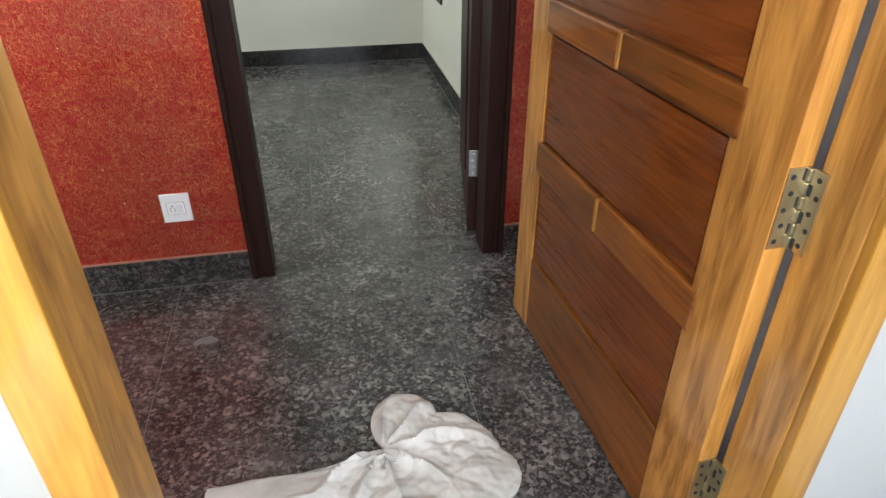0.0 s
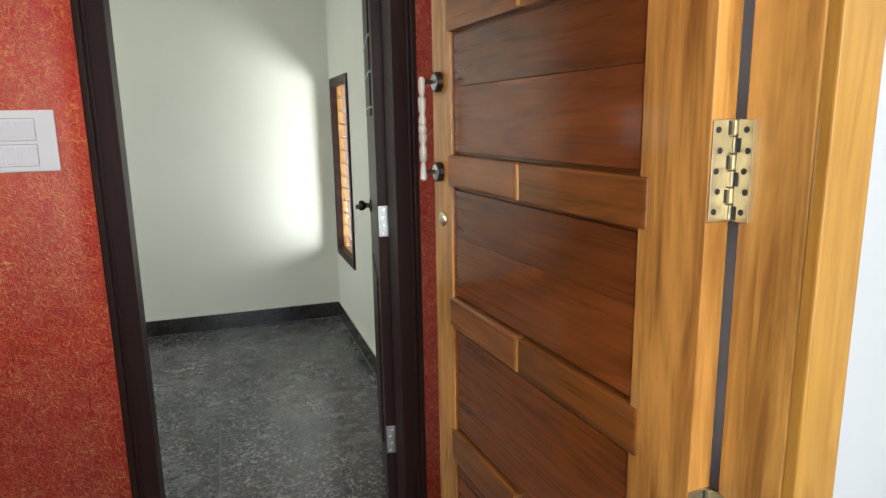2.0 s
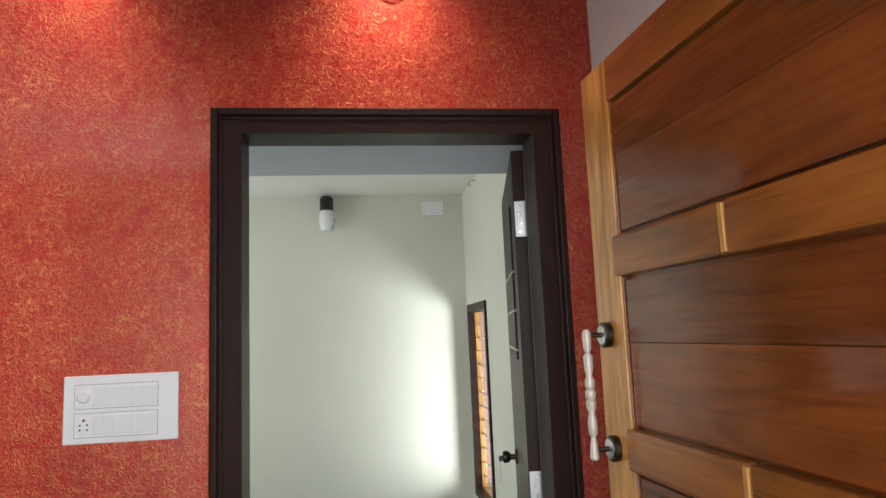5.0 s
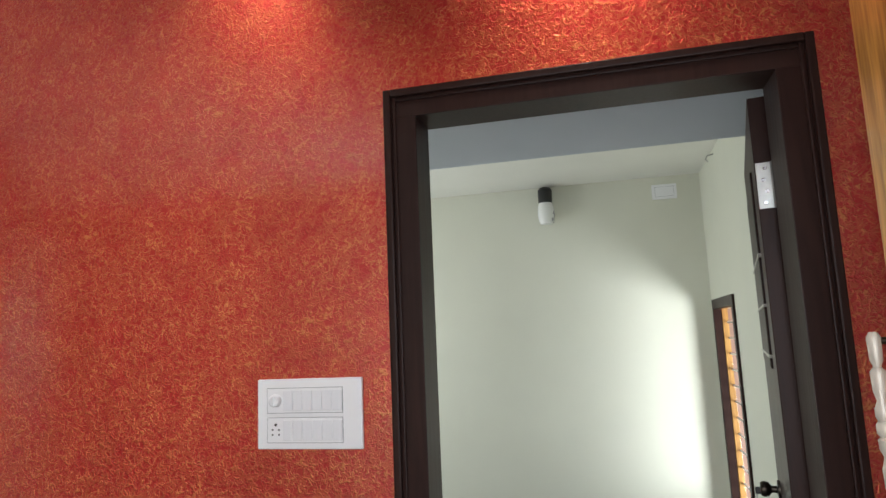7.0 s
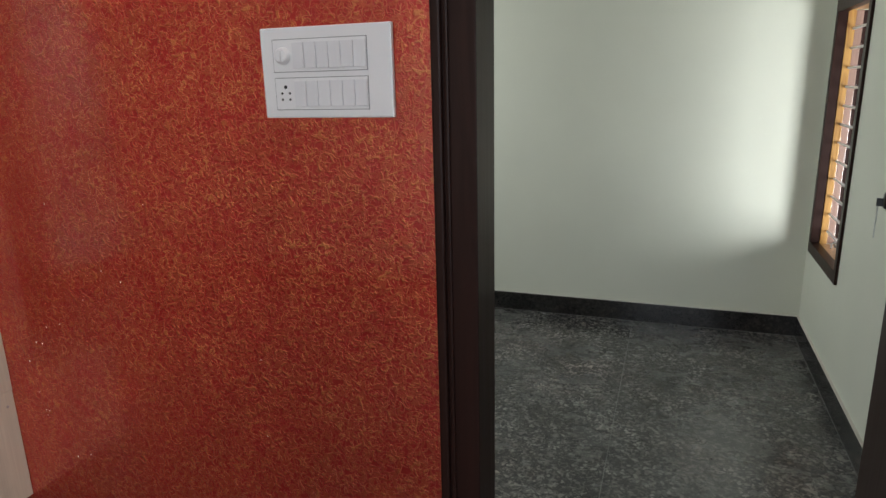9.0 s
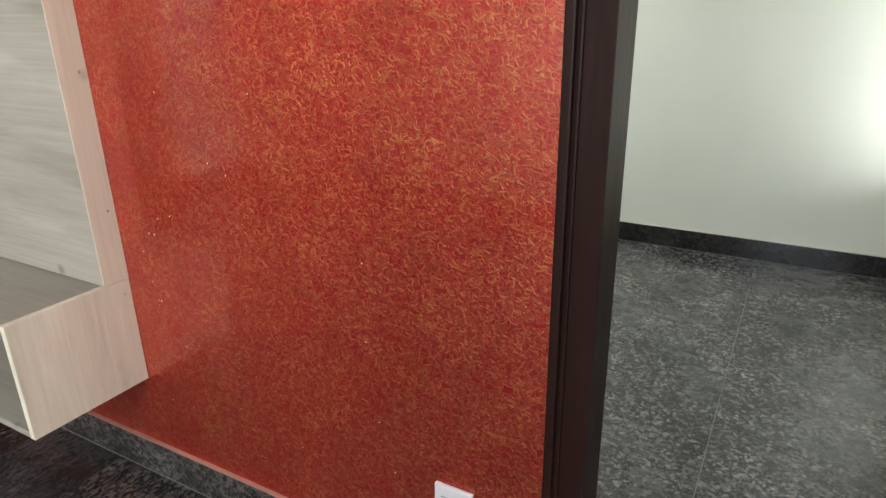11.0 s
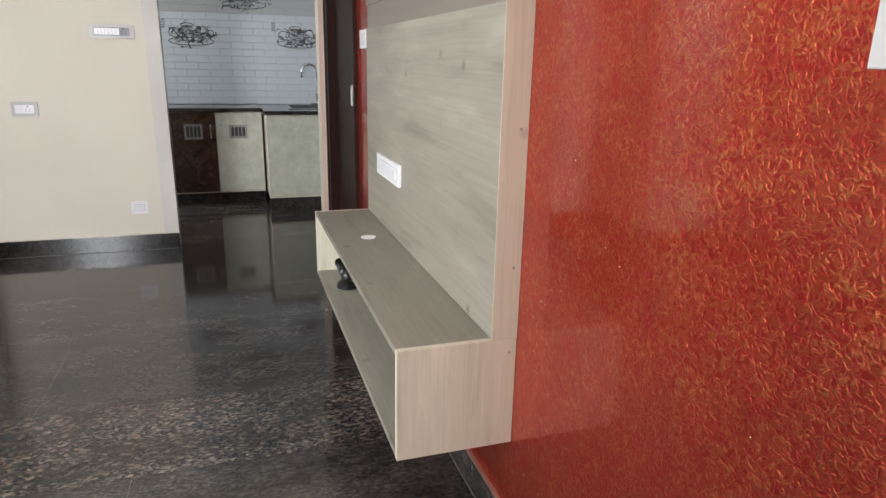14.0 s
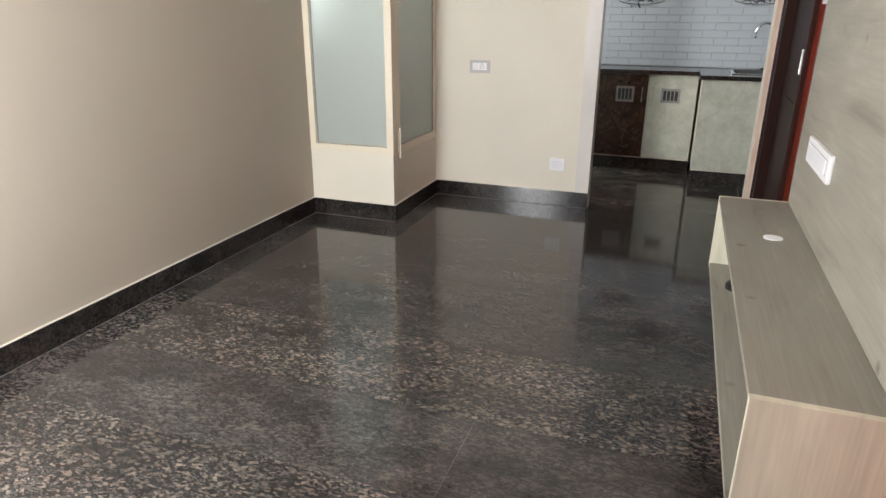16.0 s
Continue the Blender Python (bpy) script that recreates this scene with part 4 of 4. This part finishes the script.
cabinet("brown marble-look base cabinet with a steel vent", KL, -1.42, -0.80, 0.115, 0.85, 0.5, CAB_BROWN, -0.845, (-1.068, -0.913, 0.61, 0.745))
cabinet("greenish stone-look base cabinet with a steel vent", KL, -0.80, SPLIT - 0.02, 0.115, 0.85, 0.5, CAB_WHITE, -0.755, (-0.687, -0.53, 0.615, 0.735))
cabinet("brown marble-look base cabinet in the kitchen corner", KL, -2.05, -1.42, 0.115, 0.85, 0.5, CAB_BROWN, -1.47)
cabinet("greenish stone-look cabinet under the sink", KR, SPLIT, 0.30, 0.115, 0.85, 0.86, CAB_WHITE)
wt = thing("worktop", (-6.2, -0.8, 0.85), "black granite kitchen worktop with a step forward at the sink", "worktop")
part("slab", box(KIT_BACK, KL + 0.02, -2.05, SPLIT - 0.021, 0.852, 0.885, bevel=0.003), COUNTER, wt)
part("slab", box(KIT_BACK, KR + 0.02, SPLIT - 0.021, 0.72, 0.852, 0.885, bevel=0.003), COUNTER, wt)
sink = thing("sink", (-6.0, 0.08, 0.885), "steel sink in the worktop, a dark sheet for its shaded bowl", "sink")
part("rim", box(-6.25, -5.80, -0.16, 0.28, 0.885, 0.892, bevel=0.002), CHROME, sink)
# flat dark sheet in place of the bowl's shaded inside
part("bowl", box(-6.22, -5.83, -0.13, 0.25, 0.8925, 0.8935), HOLE, sink)
tap = thing("tap", (-6.38, 0.17, 0.885), "tall curved chrome kitchen tap", "tap")
part("tap_base", lathe([(0.028, 0), (0.028, 0.01), (0.018, 0.02), (0.018, 0.10), (0.022, 0.11), (0.014, 0.13)], pose(-6.38, 0.17, 0.885), 18), CHROME, tap, smooth=True)
part("spout", tube([(-6.38, 0.17, 1.0)] + [(-6.38, 0.17 - 0.075 + 0.075 * math.cos(a), 1.20 + 0.075 * math.sin(a)) for a in (i * math.pi / 10 for i in range(11))] + [(-6.38, 0.02, 1.15)], 0.013, 12), CHROME, tap, smooth=True)
part("lever", rod((-6.38, 0.17, 1.0), (-6.33, 0.235, 1.03), 0.008), CHROME, tap, smooth=True)
drain = thing("drain_basket", (-6.05, 0.24, 0.893), "small dark sink drain cap on the worktop", "drain cap")
part("cap", lathe([(0.04, 0), (0.04, 0.008), (0.03, 0.014)], pose(-6.30, 0.13, 0.893), 18), BRONZE, drain, smooth=True)


def ring(cy, cz, ry, rz, r, mat_, name, parent, a0=0.0, a1=2 * math.pi):
    pts = [(KIT_BACK + 0.0125, cy + ry * math.cos(a), cz + rz * math.sin(a)) for a in (a0 + (a1 - a0) * i / 20 for i in range(21))]
    part(name, tube(pts, r, 4), mat_, parent)


def motif(cy, cz):
    """A printed still life of cups and bowls on the tiles, as thin lines."""
    t = thing("tile_print", (KIT_BACK + 0.012, cy, cz), "grey printed still life of cups and dishes on the wall tiles", "tile print", "printed tile motifs")
    rng = random.Random(int(cz * 1000 + cy * 77))
    ring(cy, cz - 0.055, 0.20, 0.035, 0.0035, INK, "dish_line", t)
    ring(cy, cz - 0.075, 0.14, 0.028, 0.0035, INK_LIGHT, "dish_line", t)
    ring(cy - 0.03, cz + 0.03, 0.055, 0.055, 0.0035, INK, "cup_line", t)
    ring(cy - 0.03, cz + 0.09, 0.055, 0.015, 0.0035, INK, "cup_line", t)
    ring(cy + 0.10, cz + 0.03, 0.05, 0.045, 0.0035, INK, "cup_line", t)
    ring(cy + 0.175, cz + 0.02, 0.025, 0.025, 0.0035, INK, "handle_line", t)
    ring(cy - 0.14, cz + 0.02, 0.05, 0.04, 0.0035, INK, "bowl_line", t)
    part("cup_fill", box(KIT_BACK + 0.010, KIT_BACK + 0.0125, cy - 0.07, cy + 0.01, cz - 0.01, cz + 0.08, bevel=0.001), INK_LIGHT, t)
    for k in range(7):
        y, z, r = cy + rng.uniform(-0.16, 0.16), cz + rng.uniform(-0.06, 0.06), rng.uniform(0.018, 0.034)
        part("leaf_fill", lathe([(r, 0), (r * 0.9, 0.0009)], pose(KIT_BACK + 0.0118, y, z, 0, 90, 0), 12), INK_LIGHT if k % 2 else INK, t)
    for k in range(4):
        z = cz + 0.055 + 0.022 * k
        part("small_mark", tube([(KIT_BACK + 0.0125, cy - 0.250, z), (KIT_BACK + 0.0125, cy - 0.235 + 0.01 * (k % 2), z + 0.014), (KIT_BACK + 0.0125, cy - 0.215, z + 0.004)], 0.004, 4), INK, t)
    for i in range(84):
        y, z = cy + rng.gauss(0, 0.095), cz - 0.01 + rng.gauss(0, 0.045)
        a, l = rng.uniform(0, 3.14), rng.uniform(0.010, 0.040)
        part("stroke", tube([(KIT_BACK + 0.0125, y - l * math.cos(a), z - l * math.sin(a) * 0.5), (KIT_BACK + 0.013, y, z + 0.01), (KIT_BACK + 0.0125, y + l * math.cos(a), z + l * math.sin(a) * 0.5)], rng.uniform(0.003, 0.007), 4), INK if i % 3 else INK_LIGHT, t)


for cy, cz in ((-0.965, 1.515), (0.015, 1.515), (-0.475, 1.855), (-1.46, 1.855), (-1.95, 1.515)):
    motif(cy, cz)


# ---- ceiling lights ----
def downlight(x, y, z, watts, tilt=(0, 0), soft=0.04, spread=110):
    t = thing("downlight", (x, y, z), "small round recessed ceiling light, lit", "ceiling light", "ceiling downlights")
    part("trim_ring", lathe([(0.050, -0.006), (0.050, 0.0), (0.024, 0.0), (0.022, -0.004)], pose(x, y, z), 24), PLASTIC, t, smooth=True)
    part("lens", lathe([(0.020, -0.0055), (0.020, -0.003)], pose(x, y, z), 24), LED, t)
    l = new("downlight_beam", bpy.data.lights.new("downlight_beam", "SPOT"))
    l.data.energy, l.data.spot_size, l.data.spot_blend, l.data.shadow_soft_size, l.data.color = watts, radians(spread), 1.0, soft, (1.0, 0.94, 0.82)
    l.matrix_world = look((x, y, z - 0.012), (x + tilt[0], y + tilt[1], 0))
    return t


downlight(0.47, -0.28, CEIL, 20, (0, 0.8))
downlight(-0.44, -0.28, CEIL, 12, (0, 0.8))
downlight(-6.10, -0.85, CEIL, 4, (0, 0), 0.012)
downlight(-5.05, -0.46, CEIL, 4, (0, 0), 0.012)

# ---- cloth on the foyer floor ----


def cloth():
    """A crumpled white cotton cloth: a long flat tail that widens into a bunched head, its folds running from one pinch."""
    cx, cy = 0.44, -0.93
    blobs = ((0.425, -0.80, 0.088, 0.105), (0.50, -0.93, 0.145, 0.150), (0.603, -1.0, 0.072, 0.082), (0.45, -1.07, 0.17, 0.12))

    def inside(x, y):
        tail = -0.065 < x < 0.45 and -1.02 - 0.10 * max(0, x - 0.2) < y < -0.902 + 0.16 * max(0, x - 0.22) + 0.004 * math.sin(x * 40)
        return tail or any(((x - a) / p) ** 2 + ((y - b) / q) ** 2 < 1 for a, b, p, q in blobs)

    bm = bmesh.new()
    na, nr = 360, 48
    rings = []
    for i in range(na):
        a = 2 * math.pi * i / na
        a -= 0.55 * math.sin(a - math.pi) * math.cos((a - math.pi) / 2) ** 2
        c, d = math.cos(a), math.sin(a)
        r = 0.02
        while inside(cx + r * c, cy + r * d):
            r += 0.002
        r *= 1 + 0.02 * noise.noise(Vector((c * 5, d * 5, 1)))
        row = []
        for k in range(1, nr + 1):
            q = (k / nr) ** 0.8
            x, y = cx + r * q * c, cy + r * q * d
            px, py = x - 0.355, y + 0.885
            away = math.hypot(px, py)
            turn = math.atan2(py, px) * 4.6 + 1.5 * noise.noise(Vector((x * 7, y * 7, 3)))
            fold = (1 - abs(math.sin(turn))) ** 1.6 * 0.030 * min(1, away / 0.05) * max(0.25, 1 - away / 0.42)
            wrinkle = abs(noise.noise(Vector((x * 16, y * 16, 0.3)))) * 0.020 + 0.004 * noise.noise(Vector((x * 60, y * 60, 1)))
            body = 0.012 + 0.016 / (1 + math.exp(-(x - 0.27) * 30))
            z = (body + fold + wrinkle * (0.4 if x < 0.22 else 1.0)) * (1 - 0.55 * q ** 8)
            row.append(bm.verts.new((x, y, max(0.005, z))))
        row.append(bm.verts.new((cx + (r - 0.003) * c, cy + (r - 0.003) * d, 0.0025)))
        rings.append(row)
    hub = bm.verts.new((cx, cy, 0.030))
    for i in range(na):
        one, two = rings[i], rings[(i + 1) % na]
        bm.faces.new((hub, one[0], two[0]))
        for k in range(nr):
            bm.faces.new((one[k], one[k + 1], two[k + 1], two[k]))
    bmesh.ops.recalc_face_normals(bm, faces=bm.faces)
    ob = single("floor_cloth", bm, COTTON, "crumpled worn white cotton cloth lying on the granite floor", "cloth", smooth=True)
    mod = ob.modifiers.new("thickness", "SOLIDIFY")
    mod.thickness = 0.002
    return ob


cloth()

def blotch(name, x, y, r, material, label, seed):
    """A thin dried drop with an uneven outline."""
    rng = random.Random(seed)
    bm = bmesh.new()
    n = 22
    turn = [rng.uniform(0, 6.28) for _ in range(3)]
    def rim(i, k, z):
        a = 2 * math.pi * i / n
        q = r * k * (1 + 0.22 * math.sin(2 * a + turn[0]) + 0.15 * math.sin(3 * a + turn[1]) + 0.10 * math.sin(5 * a + turn[2]))
        return bm.verts.new((x + q * math.cos(a), y + q * math.sin(a) * 0.75, z))
    outer = [rim(i, 1.0, 0.0002) for i in range(n)]
    inner = [rim(i, 0.7, 0.0010) for i in range(n)]
    for i in range(n):
        bm.faces.new((outer[i], outer[(i + 1) % n], inner[(i + 1) % n], inner[i]))
    bm.faces.new(inner)
    bmesh.ops.recalc_face_normals(bm, faces=bm.faces)
    return single(name, bm, material, label, "stain", smooth=True)


blotch("floor_stain", -0.127, -0.333, 0.030, paint("bluish_dried_plaster", (0.17, 0.19, 0.20), 0.3, 0.7), "faint bluish dried smudge on the granite floor", 3)
blotch("plaster_drop", 0.463, -0.212, 0.013, paint("pale_dried_plaster", (0.30, 0.29, 0.27), 0.3, 0.8), "small pale dried plaster drop on the granite floor", 8)
scratches = bmesh.new()
rng = random.Random(12)
for i in range(34):
    x, y = 0.72 + rng.gauss(0, 0.012), rng.uniform(0.02, 0.60)
    box(x, x + rng.uniform(0.001, 0.003), y, y + rng.uniform(0.012, 0.05), 0.0001, 0.0005, bm=scratches)
single("floor_scratches", scratches, paint("chalky_scratch", (0.34, 0.33, 0.31), 0.2, 0.9), "chalky scratch marks on the granite floor", "scratches", kind="stuff")

# ---- pieces: floor slabs and wall tiles ----
floor = single("floor", box(KIT_BACK, 1.3, SOUTH, BED_BACK, -0.20, -0.0009), GROUT, "dark speckled granite slab floor", "floor", kind="structure")


def slab(x0, x1, y0, y1, stone, g=0.0014):
    part("slab", box(x0 + g, x1 - g, y0 + g, y1 - g, -0.0058, 0.0, bevel=0.0006), stone, floor)


for spans in ((-0.243, 0.62, -1.297, 0.0), (0.62, EAST, -1.297, 0.0), (0.0, 0.908, 0.0, 0.285),
              (BED_WEST, 0.217, 0.285, BED_BACK), (0.217, BED_EAST, 0.285, BED_BACK), (BED_WEST, 0.0, T, 0.285), (0.908, BED_EAST, T, 0.285)):
    slab(*spans, GRANITE_DUSTY)
slab(-0.80, -0.243, SOUTH, 0.0, GRANITE_DUSTY)
xs = [-0.80, -1.375, -1.80, -2.30, -2.95, -3.65, WEST - T]
for k, (xa, xb) in enumerate(zip(xs, xs[1:])):
    cuts = [SOUTH, (-1.45, -1.05, -1.9)[k % 3], 0.0] if k % 2 else [SOUTH, 0.0]
    for ya, yb in zip(cuts, cuts[1:]):
        slab(xb, xa, ya, yb, GRANITE_DULL if k in (1, 3, 4, 5) else GRANITE, 0.0005)
for xa, xb in ((KIT_BACK, -5.6), (-5.6, WEST - T)):
    for ya, yb in ((-2.57, -1.2), (-1.2, 0.0), (0.0, 0.72)):
        slab(xa, xb, ya, yb, GRANITE)

backing = structure("wall_tiles", [(KIT_BACK, KIT_BACK + 0.004, -2.05, 0.72, 0.886, 2.20)], paint("white_tile_joint", (0.50, 0.52, 0.54)), "white bevelled brick tiles behind the worktop", category="wall tiles")
BH, BW = 0.064, 0.205
shared = {}
near, rest = 0, bmesh.new()
for r in range(20):
    z = 0.888 + r * BH
    y = -2.05 - (BW / 2 if r % 2 else 0)
    while y < 0.72:
        ya, yb = max(y, -2.05), min(y + BW, 0.72)
        if yb - ya > 0.02:
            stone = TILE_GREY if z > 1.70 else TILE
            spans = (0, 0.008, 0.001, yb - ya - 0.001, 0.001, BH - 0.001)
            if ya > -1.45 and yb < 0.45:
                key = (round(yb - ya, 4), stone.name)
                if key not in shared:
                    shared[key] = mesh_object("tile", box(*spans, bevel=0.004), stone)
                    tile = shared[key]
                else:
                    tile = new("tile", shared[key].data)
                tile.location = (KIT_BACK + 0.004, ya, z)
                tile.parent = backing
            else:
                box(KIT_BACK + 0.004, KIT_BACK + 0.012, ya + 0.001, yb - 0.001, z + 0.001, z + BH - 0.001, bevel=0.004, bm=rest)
        y += BW
tagged(part("tiles_beyond", rest, TILE, backing), kind="stuff")
